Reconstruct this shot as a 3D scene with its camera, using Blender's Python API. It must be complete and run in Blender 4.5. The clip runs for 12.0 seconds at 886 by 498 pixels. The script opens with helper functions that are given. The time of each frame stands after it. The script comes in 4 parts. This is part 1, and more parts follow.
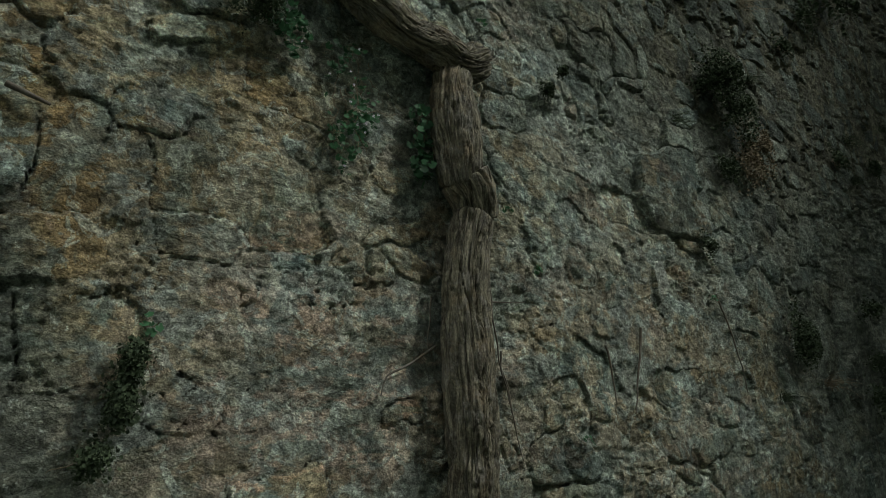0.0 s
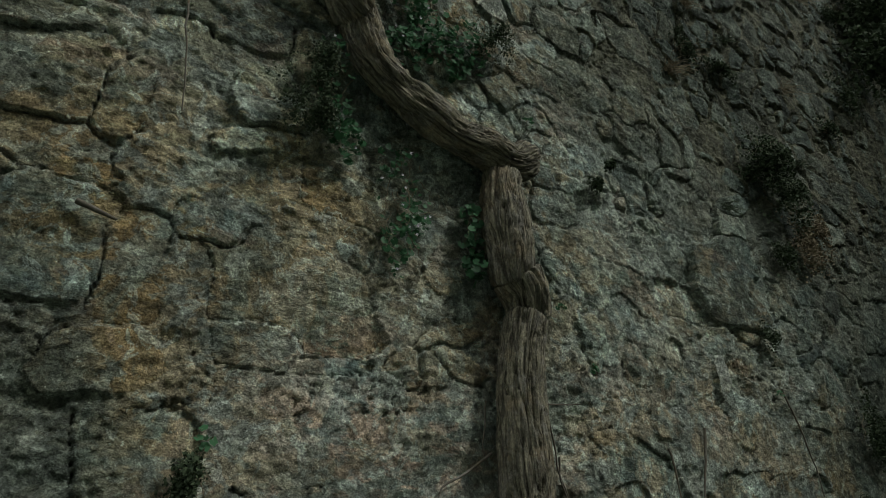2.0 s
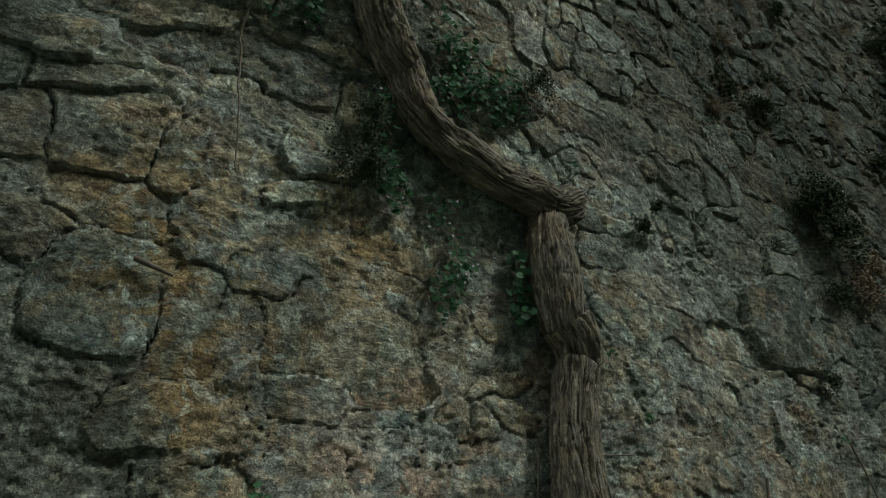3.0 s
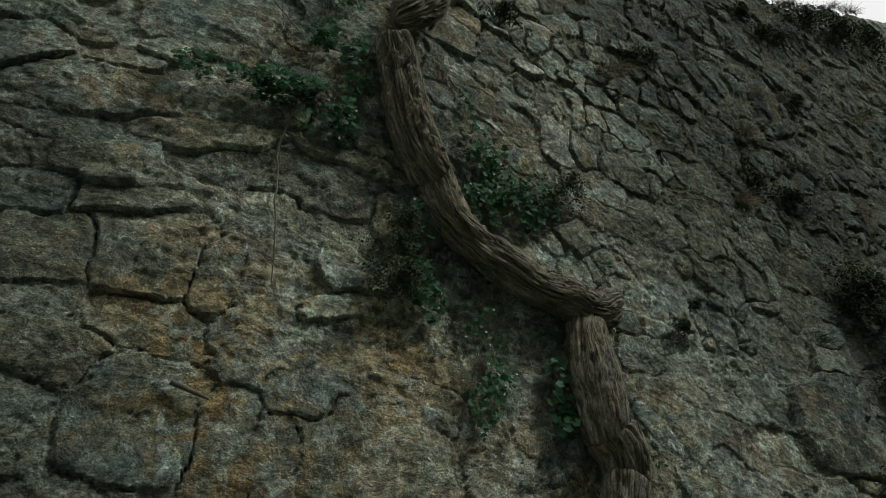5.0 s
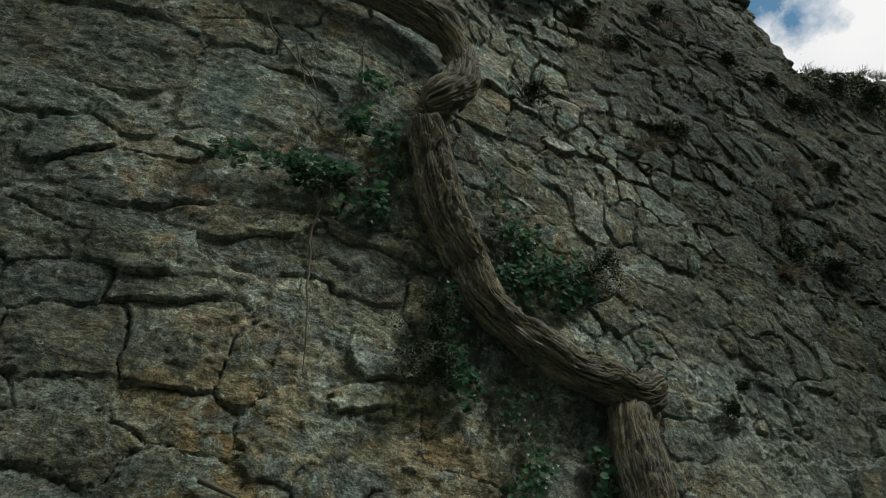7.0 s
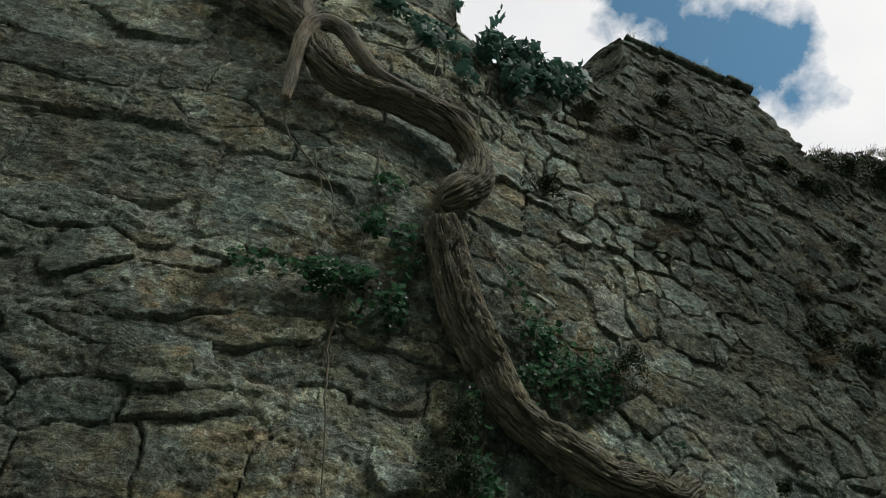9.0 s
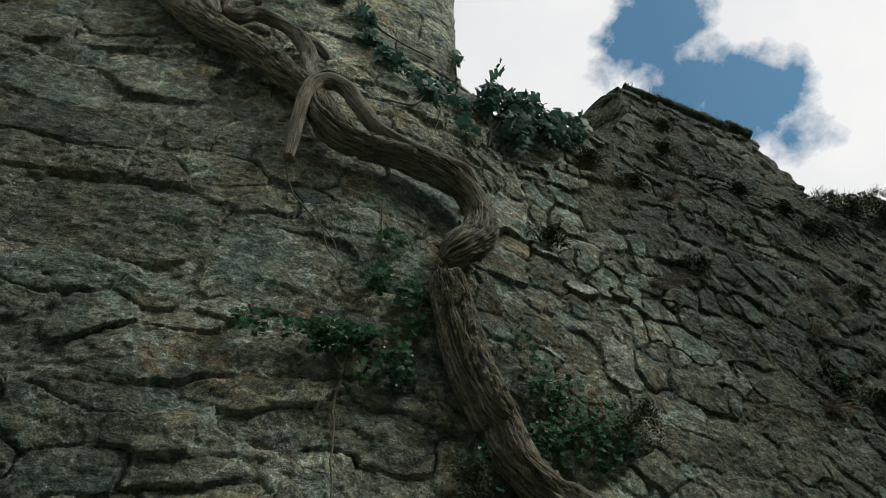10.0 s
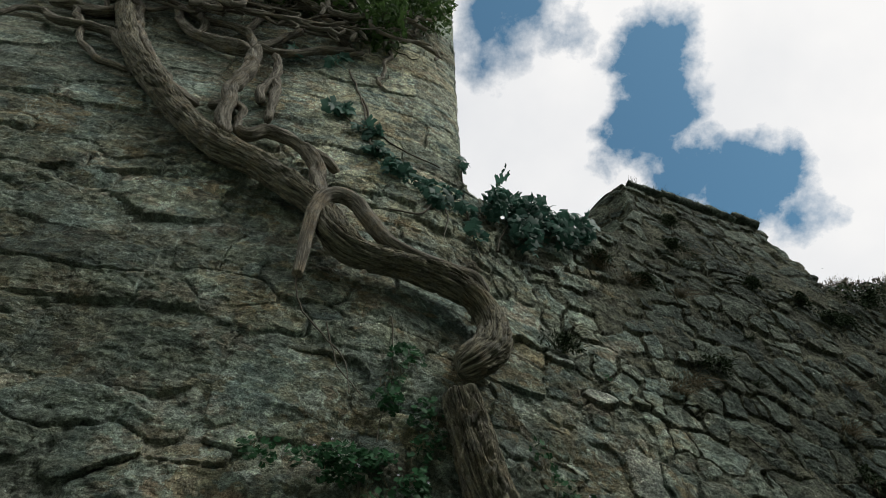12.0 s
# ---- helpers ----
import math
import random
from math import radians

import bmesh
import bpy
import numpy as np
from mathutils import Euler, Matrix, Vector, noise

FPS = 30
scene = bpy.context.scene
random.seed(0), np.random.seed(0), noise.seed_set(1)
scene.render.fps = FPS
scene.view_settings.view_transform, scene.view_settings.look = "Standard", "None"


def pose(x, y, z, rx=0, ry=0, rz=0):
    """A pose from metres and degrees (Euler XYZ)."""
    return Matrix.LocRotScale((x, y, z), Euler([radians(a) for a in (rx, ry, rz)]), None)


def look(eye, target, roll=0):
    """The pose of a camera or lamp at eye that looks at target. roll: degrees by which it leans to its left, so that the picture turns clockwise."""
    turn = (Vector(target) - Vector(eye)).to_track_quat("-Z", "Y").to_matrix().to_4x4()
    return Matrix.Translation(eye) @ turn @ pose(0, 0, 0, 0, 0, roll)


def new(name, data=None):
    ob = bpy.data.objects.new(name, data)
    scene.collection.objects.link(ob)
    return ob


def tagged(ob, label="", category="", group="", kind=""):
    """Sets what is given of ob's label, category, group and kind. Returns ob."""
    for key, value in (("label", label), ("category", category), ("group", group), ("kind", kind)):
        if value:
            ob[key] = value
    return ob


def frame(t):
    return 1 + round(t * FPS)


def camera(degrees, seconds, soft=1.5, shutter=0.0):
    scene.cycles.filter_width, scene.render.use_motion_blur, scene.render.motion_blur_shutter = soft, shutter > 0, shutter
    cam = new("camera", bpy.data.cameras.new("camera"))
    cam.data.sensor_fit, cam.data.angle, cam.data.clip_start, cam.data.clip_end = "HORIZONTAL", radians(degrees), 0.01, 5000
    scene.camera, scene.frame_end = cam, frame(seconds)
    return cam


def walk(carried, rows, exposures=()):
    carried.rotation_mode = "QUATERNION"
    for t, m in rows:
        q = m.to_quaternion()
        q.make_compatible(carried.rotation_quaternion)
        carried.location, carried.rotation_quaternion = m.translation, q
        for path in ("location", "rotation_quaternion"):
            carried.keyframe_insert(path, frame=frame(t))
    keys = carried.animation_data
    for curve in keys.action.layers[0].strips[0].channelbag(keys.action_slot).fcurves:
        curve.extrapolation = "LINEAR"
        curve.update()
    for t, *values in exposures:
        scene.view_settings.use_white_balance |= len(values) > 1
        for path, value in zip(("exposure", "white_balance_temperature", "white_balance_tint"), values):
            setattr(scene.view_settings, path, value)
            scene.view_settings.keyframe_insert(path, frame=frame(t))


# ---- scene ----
cam = camera(66.94, 12.0, soft=0.9)
PATH = [
    (0, (0.101, 1.404, 1.421), (1.009, 3.123, 1.893), 0.16),
    (0.5, (0.098, 1.410, 1.434), (0.985, 3.123, 1.962), 0.29),
    (1, (0.092, 1.419, 1.449), (0.946, 3.132, 2.029), 0.34),
    (1.5, (0.086, 1.425, 1.468), (0.909, 3.132, 2.108), 0.32),
    (2, (0.070, 1.426, 1.486), (0.841, 3.134, 2.183), 0.42),
    (2.5, (0.054, 1.429, 1.498), (0.780, 3.135, 2.248), 0.47),
    (3, (0.035, 1.440, 1.517), (0.694, 3.150, 2.317), 0.63),
    (3.5, (0.027, 1.448, 1.531), (0.641, 3.154, 2.374), 0.48),
    (5.5, (-0.004, 1.446, 1.597), (0.521, 3.044, 2.679), 0.33),
    (6, (-0.004, 1.453, 1.607), (0.485, 3.038, 2.724), 0.49),
    (6.5, (-0.002, 1.457, 1.622), (0.457, 3.027, 2.772), 0.85),
    (7, (-0.004, 1.458, 1.637), (0.423, 3.000, 2.836), 1.26),
    (9, (-0.023, 1.450, 1.700), (0.321, 2.851, 3.086), 0.87),
    (9.5, (-0.023, 1.447, 1.713), (0.305, 2.809, 3.141), 0.29),
    (10, (-0.027, 1.442, 1.732), (0.280, 2.750, 3.213), 0.06),
    (10.5, (-0.034, 1.438, 1.750), (0.253, 2.698, 3.276), -0.24),
    (11, (-0.034, 1.432, 1.769), (0.235, 2.639, 3.341), -0.72),
    (11.5, (-0.037, 1.423, 1.787), (0.219, 2.580, 3.398), -0.83),
    (12, (-0.042, 1.413, 1.805), (0.195, 2.516, 3.456), -0.92),
]
walk(cam, [(t, look(eye, target, roll)) for t, eye, target, roll in PATH])


# ---- world and light ----
def build_world():
    w = bpy.data.worlds.new("sky")
    scene.world = w
    w.use_nodes = True
    nt = w.node_tree
    nt.nodes.clear()
    N, L = nt.nodes.new, nt.links.new
    out, bg = N("ShaderNodeOutputWorld"), N("ShaderNodeBackground")
    sky = N("ShaderNodeTexSky")
    sky.sky_type, sky.sun_disc = "NISHITA", False
    sky.sun_elevation, sky.sun_rotation = radians(49), radians(129)
    sky.air_density, sky.dust_density, sky.ozone_density = 1.0, 0.6, 2.0
    co = N("ShaderNodeTexCoord")
    warp = N("ShaderNodeTexNoise")
    warp.inputs["Scale"].default_value, warp.inputs["Detail"].default_value = 5.0, 9
    warp.inputs["Roughness"].default_value = 0.62
    L(co.outputs["Generated"], warp.inputs["Vector"])
    curl = N("ShaderNodeTexNoise")
    curl.inputs["Scale"].default_value, curl.inputs["Detail"].default_value = 9.0, 7
    curl.inputs["Roughness"].default_value = 0.6
    L(co.outputs["Generated"], curl.inputs["Vector"])
    bent = N("ShaderNodeVectorMath")
    bent.operation = "MULTIPLY_ADD"
    L(curl.outputs["Color"], bent.inputs[0])
    bent.inputs[1].default_value = (0.16, 0.16, 0.16)
    shift = N("ShaderNodeVectorMath")
    shift.operation = "SUBTRACT"
    L(co.outputs["Generated"], shift.inputs[0])
    shift.inputs[1].default_value = (0.08, 0.08, 0.08)
    L(shift.outputs[0], bent.inputs[2])
    # gaps of blue between the clouds, as directions and spreads
    total = None
    for (dx, dy, dz), spread, amount in SKY_GAPS:
        d = N("ShaderNodeVectorMath")
        d.operation = "DISTANCE"
        L(bent.outputs[0], d.inputs[0])
        d.inputs[1].default_value = Vector((dx, dy, dz)).normalized()
        m = N("ShaderNodeMapRange")
        m.inputs["From Min"].default_value, m.inputs["From Max"].default_value = 0.0, spread
        m.inputs["To Min"].default_value, m.inputs["To Max"].default_value = amount, 0.0
        m.interpolation_type = "SMOOTHSTEP"
        L(d.outputs["Value"], m.inputs["Value"])
        if total is None:
            total = m.outputs["Result"]
        else:
            a = N("ShaderNodeMath")
            a.operation = "MAXIMUM"
            L(total, a.inputs[0])
            L(m.outputs["Result"], a.inputs[1])
            total = a.outputs[0]
    sub = N("ShaderNodeMath")
    sub.operation = "SUBTRACT"
    L(warp.outputs["Fac"], sub.inputs[0])
    L(total, sub.inputs[1])
    cover = N("ShaderNodeMapRange")
    cover.inputs["From Min"].default_value, cover.inputs["From Max"].default_value = 0.06, 0.34
    L(sub.outputs[0], cover.inputs["Value"])
    # soft grey bellies
    belly = N("ShaderNodeTexNoise")
    belly.inputs["Scale"].default_value, belly.inputs["Detail"].default_value = 3.0, 5
    L(co.outputs["Generated"], belly.inputs["Vector"])
    tone = N("ShaderNodeValToRGB")
    tone.color_ramp.elements[0].position, tone.color_ramp.elements[0].color = 0.3, (5.2, 5.3, 5.45, 1)
    tone.color_ramp.elements[1].position, tone.color_ramp.elements[1].color = 0.6, (6.3, 6.25, 6.2, 1)
    L(belly.outputs["Fac"], tone.inputs["Fac"])
    mix = N("ShaderNodeMix")
    mix.data_type = "RGBA"
    mix.clamp_result = False
    L(cover.outputs["Result"], mix.inputs["Factor"])
    deep = N("ShaderNodeMix")
    deep.data_type, deep.blend_type = "RGBA", "MULTIPLY"
    deep.inputs["Factor"].default_value = 1.0
    L(sky.outputs["Color"], deep.inputs["A"])
    deep.inputs["B"].default_value = (0.58, 0.83, 0.75, 1)
    L(deep.outputs["Result"], mix.inputs["A"])
    L(tone.outputs["Color"], mix.inputs["B"])
    bg.inputs["Strength"].default_value = 0.15
    L(mix.outputs["Result"], bg.inputs["Color"])
    L(bg.outputs["Background"], out.inputs["Surface"])


SKY_GAPS = [
    ((0.135, 0.240, 0.961), 0.153, 0.54),
    ((0.225, 0.240, 0.943), 0.081, 0.39),
    ((0.337, 0.233, 0.912), 0.099, 0.56),
    ((0.362, 0.283, 0.886), 0.108, 0.62),
    ((0.350, 0.340, 0.871), 0.099, 0.58),
    ((0.414, 0.352, 0.838), 0.113, 0.66),
    ((0.478, 0.357, 0.801), 0.113, 0.66),
    ((0.524, 0.335, 0.785), 0.090, 0.54),
    ((0.570, 0.350, 0.740), 0.081, 0.39),
]
build_world()
sun = new("sun", bpy.data.lights.new("sun", "SUN"))
sun.data.energy, sun.data.angle, sun.data.color = 1.5, radians(10), (1.0, 0.985, 0.93)
sun.matrix_world = look((5.2, -1.2, 9.8), (0, 3.0, 2.0))
scene.view_settings.exposure = 0.0

# ---- materials ----
def material(name):
    m = bpy.data.materials.new(name)
    m.use_nodes = True
    nt = m.node_tree
    return m, nt, nt.nodes.new, nt.links.new, nt.nodes["Principled BSDF"]


def noise_node(N, L, vec, scale, detail=6, rough=0.6, distortion=0.0):
    n = N("ShaderNodeTexNoise")
    n.inputs["Scale"].default_value, n.inputs["Detail"].default_value = scale, detail
    n.inputs["Roughness"].default_value, n.inputs["Distortion"].default_value = rough, distortion
    if vec is not None:
        L(vec, n.inputs["Vector"])
    return n.outputs["Fac"]


def ramp(N, L, fac, lo, hi):
    r = N("ShaderNodeMapRange")
    r.interpolation_type = "SMOOTHSTEP"
    r.inputs["From Min"].default_value, r.inputs["From Max"].default_value = lo, hi
    L(fac, r.inputs["Value"])
    return r.outputs["Result"]


def blend(N, L, fac, a, b, mode="MIX"):
    m = N("ShaderNodeMix")
    m.data_type, m.blend_type = "RGBA", mode
    if isinstance(fac, float):
        m.inputs["Factor"].default_value = fac
    else:
        L(fac, m.inputs["Factor"])
    for sock, v in (("A", a), ("B", b)):
        if isinstance(v, tuple):
            m.inputs[sock].default_value = (*v, 1)
        else:
            L(v, m.inputs[sock])
    return m.outputs["Result"]


def calc(N, L, op, a, b):
    m = N("ShaderNodeMath")
    m.operation = op
    for i, v in enumerate((a, b)):
        if isinstance(v, (int, float)):
            m.inputs[i].default_value = v
        else:
            L(v, m.inputs[i])
    return m.outputs[0]


def near(N, L, vec, place, size):
    """1 at a place on the wall, fading to 0 over size (in x and z)."""
    mp = N("ShaderNodeMapping")
    mp.vector_type = "POINT"
    sx, sz = size
    mp.inputs["Scale"].default_value = (1 / sx, 0, 1 / sz)
    mp.inputs["Location"].default_value = (-place[0] / sx, 0, -place[1] / sz)
    L(vec, mp.inputs["Vector"])
    ln = N("ShaderNodeVectorMath")
    ln.operation = "LENGTH"
    L(mp.outputs["Vector"], ln.inputs[0])
    return calc(N, L, "SUBTRACT", 1.0, ln.outputs["Value"])


def rock_material(name, mortar=False, pale=False):
    m, nt, N, L, P = material(name)
    co = N("ShaderNodeTexCoord").outputs["Object"]
    bed = N("ShaderNodeMapping")
    bed.inputs["Scale"].default_value = (1.0, 1.0, 2.2)
    bed.inputs["Rotation"].default_value = (0, radians(6), 0)
    L(co, bed.inputs["Vector"])
    bedded = bed.outputs["Vector"]
    big = noise_node(N, L, co, 1.6, 5, 0.6)
    mid = noise_node(N, L, co, 5.0, 9, 0.7, 0.5)
    mid2 = noise_node(N, L, bedded, 6.5, 9, 0.72, 0.3)
    fine = noise_node(N, L, co, 55.0, 7, 0.74, 0.3)
    grit = noise_node(N, L, co, 210.0, 3, 0.75)
    # grey-green to warm grey to blue-grey body
    col = blend(N, L, ramp(N, L, mid, 0.38, 0.62), (0.185, 0.222, 0.202), (0.375, 0.39, 0.33))
    col = blend(N, L, ramp(N, L, big, 0.46, 0.62), col, blend(N, L, ramp(N, L, mid2, 0.4, 0.6), (0.17, 0.175, 0.145), (0.36, 0.335, 0.265)))
    # brown bedding
    brown = calc(N, L, "ADD", mid2, calc(N, L, "MULTIPLY", big, 0.35))
    col = blend(N, L, calc(N, L, "MULTIPLY", ramp(N, L, brown, 0.66, 0.80), 0.6), col, (0.265, 0.215, 0.145))
    stain_a = noise_node(N, L, bedded, 8.5, 6, 0.6, 0.6)
    stain_b = noise_node(N, L, co, 6.0, 6, 0.6, 0.5)
    # ochre, yellow-green and pink staining, pale dressed stone above
    for place, size, tint, amount, lo in (
        ((0.14, 1.98), (0.62, 0.75), (0.41, 0.265, 0.13), 0.75, 0.475),
        ((0.10, 2.30), (0.5, 0.40), (0.38, 0.37, 0.22), 0.3, 0.55),
        ((0.60, 1.52), (0.55, 0.50), (0.64, 0.42, 0.32), 0.85, 0.505),
        ((0.55, 1.75), (0.55, 0.5), (0.52, 0.51, 0.46), 0.6, 0.5),
        # light tan painted in to brighten the trunk's shadowed side
        ((0.05, 2.80), (0.65, 0.6), (0.47, 0.43, 0.33), 0.6, 0.47),
        ((1.45, 2.25), (0.75, 0.75), (0.46, 0.46, 0.41), 0.7, 0.48),
        ((1.30, 1.90), (0.40, 0.5), (0.44, 0.33, 0.20), 0.6, 0.5),
        ((1.75, 1.50), (0.95, 0.75), (0.47, 0.36, 0.26), 0.75, 0.485),
        ((-0.40, 2.83), (0.26, 0.12), (0.46, 0.27, 0.15), 0.7, 0.55),
        ((0.95, 3.15), (0.5, 0.5), (0.33, 0.25, 0.165), 0.8, 0.5),
        ((0.12, 5.6), (0.85, 1.9), (0.60, 0.545, 0.43), 1.0, 0.42),
        ((-1.3, 3.9), (1.5, 0.9), (0.34, 0.28, 0.19), 0.35, 0.48),
    ):
        z = calc(N, L, "MULTIPLY", ramp(N, L, near(N, L, co, place, size), 0.0, 0.6), amount)
        z = calc(N, L, "MULTIPLY", z, ramp(N, L, stain_a if lo > 0.5 else stain_b, lo - 0.045, lo + 0.03))
        col = blend(N, L, z, col, tint)
    # patches of pinkish, rusty and blue-grey surface, a hand wide
    for scale, lo, tint, amount in ((4.2, 0.565, (0.43, 0.31, 0.25), 0.5), (3.4, 0.565, (0.37, 0.255, 0.145), 0.48), (5.1, 0.56, (0.235, 0.285, 0.285), 0.6), (6.3, 0.57, (0.10, 0.105, 0.09), 0.35)):
        shift = N("ShaderNodeMapping")
        shift.inputs["Location"].default_value = (scale * 3.7, scale * 1.3, scale * 2.9)
        shift.inputs["Scale"].default_value = (1.0, 1.0, 1.5)
        L(co, shift.inputs["Vector"])
        z = ramp(N, L, noise_node(N, L, shift.outputs["Vector"], scale, 7, 0.6, 0.25), lo - 0.018, lo + 0.018)
        col = blend(N, L, calc(N, L, "MULTIPLY", z, amount), col, tint)
    # pale crust with hard edges, dark pitted spots
    crust_n = noise_node(N, L, co, 15.0, 9, 0.68, 0.9)
    crust = ramp(N, L, crust_n, 0.535, 0.56)
    col = blend(N, L, calc(N, L, "MULTIPLY", crust, 0.55), col, (0.60, 0.625, 0.575))
    film = noise_node(N, L, co, 3.6, 10, 0.75, 0.7)
    col = blend(N, L, calc(N, L, "MULTIPLY", ramp(N, L, film, 0.54, 0.60), 0.38), col, (0.10, 0.112, 0.098))
    # dark blue-green tint: fall-off of light painted in, along with some dark stone
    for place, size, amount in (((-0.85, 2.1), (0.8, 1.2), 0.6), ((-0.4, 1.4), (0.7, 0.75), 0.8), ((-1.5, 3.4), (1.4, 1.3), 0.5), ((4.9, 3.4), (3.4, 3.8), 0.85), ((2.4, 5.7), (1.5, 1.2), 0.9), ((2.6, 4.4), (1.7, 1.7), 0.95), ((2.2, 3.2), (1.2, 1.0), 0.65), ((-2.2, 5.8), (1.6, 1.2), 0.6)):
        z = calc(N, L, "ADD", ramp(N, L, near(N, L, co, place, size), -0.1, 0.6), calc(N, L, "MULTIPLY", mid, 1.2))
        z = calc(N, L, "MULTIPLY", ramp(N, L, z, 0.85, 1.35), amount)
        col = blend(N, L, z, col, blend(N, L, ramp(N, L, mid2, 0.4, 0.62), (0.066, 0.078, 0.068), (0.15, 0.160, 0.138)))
    spot_n = noise_node(N, L, bedded, 38.0, 8, 0.76, 0.8)
    spots = ramp(N, L, spot_n, 0.56, 0.60)
    col = blend(N, L, calc(N, L, "MULTIPLY", spots, 0.3), col, (0.07, 0.085, 0.075))
    lich = ramp(N, L, noise_node(N, L, co, 44.0, 6, 0.7), 0.62, 0.65)
    col = blend(N, L, calc(N, L, "MULTIPLY", lich, 0.55), col, (0.62, 0.64, 0.58))
    # dark vertical runs low on the wall
    drip = N("ShaderNodeMapping")
    drip.inputs["Scale"].default_value = (13.0, 13.0, 1.6)
    L(co, drip.inputs["Vector"])
    runs = ramp(N, L, noise_node(N, L, drip.outputs["Vector"], 1.6, 7, 0.7, 0.3), 0.52, 0.60)
    runs = calc(N, L, "MULTIPLY", runs, calc(N, L, "MULTIPLY", ramp(N, L, near(N, L, co, (2.0, 1.4), (1.7, 1.1)), 0.0, 0.5), 0.4))
    col = blend(N, L, runs, col, (0.085, 0.098, 0.085))
    # each stone its own tone
    oi, geo = N("ShaderNodeObjectInfo"), N("ShaderNodeNewGeometry")
    rnd = calc(N, L, "FRACT", calc(N, L, "ADD", oi.outputs["Random"], geo.outputs["Random Per Island"]), 0)
    tone = N("ShaderNodeValToRGB")
    ct = tone.color_ramp
    ct.elements[0].color, ct.elements[1].color = (0.52, 0.56, 0.56, 1), (1.45, 1.43, 1.36, 1)
    e = ct.elements.new(0.35)
    e.color = (1.04, 0.98, 0.88, 1)
    e = ct.elements.new(0.7)
    e.color = (0.86, 0.91, 0.90, 1)
    L(rnd, tone.inputs["Fac"])
    if not mortar:
        col = blend(N, L, 1.0, col, tone.outputs["Color"], "MULTIPLY")
    else:
        col = blend(N, L, 0.22, col, (0.37, 0.37, 0.30))
        # earth and dead moss packed into the joints of the rubble
        earth = calc(N, L, "MULTIPLY", ramp(N, L, near(N, L, co, (3.4, 4.6), (3.2, 2.3)), 0.0, 0.25), 0.85)
        col = blend(N, L, earth, col, blend(N, L, ramp(N, L, mid, 0.4, 0.6), (0.075, 0.072, 0.050), (0.15, 0.135, 0.092)))
    if pale:
        col = blend(N, L, 0.6, col, (0.62, 0.60, 0.54))
    g = blend(N, L, ramp(N, L, fine, 0.40, 0.60), (0.74, 0.74, 0.75), (1.28, 1.28, 1.26))
    blotch = noise_node(N, L, co, 21.0, 7, 0.6, 0.6)
    col = blend(N, L, 1.0, col, blend(N, L, ramp(N, L, blotch, 0.44, 0.56), (0.74, 0.75, 0.75), (1.26, 1.26, 1.25)), "MULTIPLY")
    col = blend(N, L, 1.0, col, g, "MULTIPLY")
    g2 = blend(N, L, ramp(N, L, grit, 0.36, 0.64), (0.70, 0.70, 0.70), (1.34, 1.34, 1.34))
    col = blend(N, L, 1.0, col, g2, "MULTIPLY")
    col = blend(N, L, 1.0, col, (0.84, 0.955, 0.925), "MULTIPLY")
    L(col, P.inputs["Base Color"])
    P.inputs["Roughness"].default_value = 0.93
    P.inputs["Specular IOR Level"].default_value = 0.2
    # rough and smooth stretches of the surface
    worn = noise_node(N, L, co, 4.4, 6, 0.65, 0.4)
    worn = calc(N, L, "ADD", 0.35, calc(N, L, "MULTIPLY", ramp(N, L, worn, 0.42, 0.60), 0.9))
    pores = noise_node(N, L, co, 120.0, 5, 0.7, 0.4)
    h = calc(N, L, "ADD", calc(N, L, "MULTIPLY", fine, 1.2), calc(N, L, "MULTIPLY", grit, 0.3))
    h = calc(N, L, "ADD", h, calc(N, L, "MULTIPLY", pores, 0.7))
    h = calc(N, L, "MULTIPLY", h, worn)
    h = calc(N, L, "ADD", h, calc(N, L, "MULTIPLY", crust, 0.32))
    h = calc(N, L, "SUBTRACT", h, calc(N, L, "MULTIPLY", spots, 0.25))
    # split layers: fine lips along the bedding
    layer = noise_node(N, L, bedded, 13.0, 8, 0.62, 0.3)
    layer = calc(N, L, "MULTIPLY", layer, 9.0)
    lip = calc(N, L, "ADD", calc(N, L, "FLOOR", layer, 0), ramp(N, L, calc(N, L, "FRACT", layer, 0), 0.0, 0.22))
    h = calc(N, L, "ADD", h, calc(N, L, "MULTIPLY", lip, 0.34))
    h = calc(N, L, "ADD", h, calc(N, L, "MULTIPLY", blotch, 0.9))
    bump = N("ShaderNodeBump")
    bump.inputs["Strength"].default_value, bump.inputs["Distance"].default_value = 1.0, 0.0105
    L(h, bump.inputs["Height"])
    L(bump.outputs["Normal"], P.inputs["Normal"])
    return m


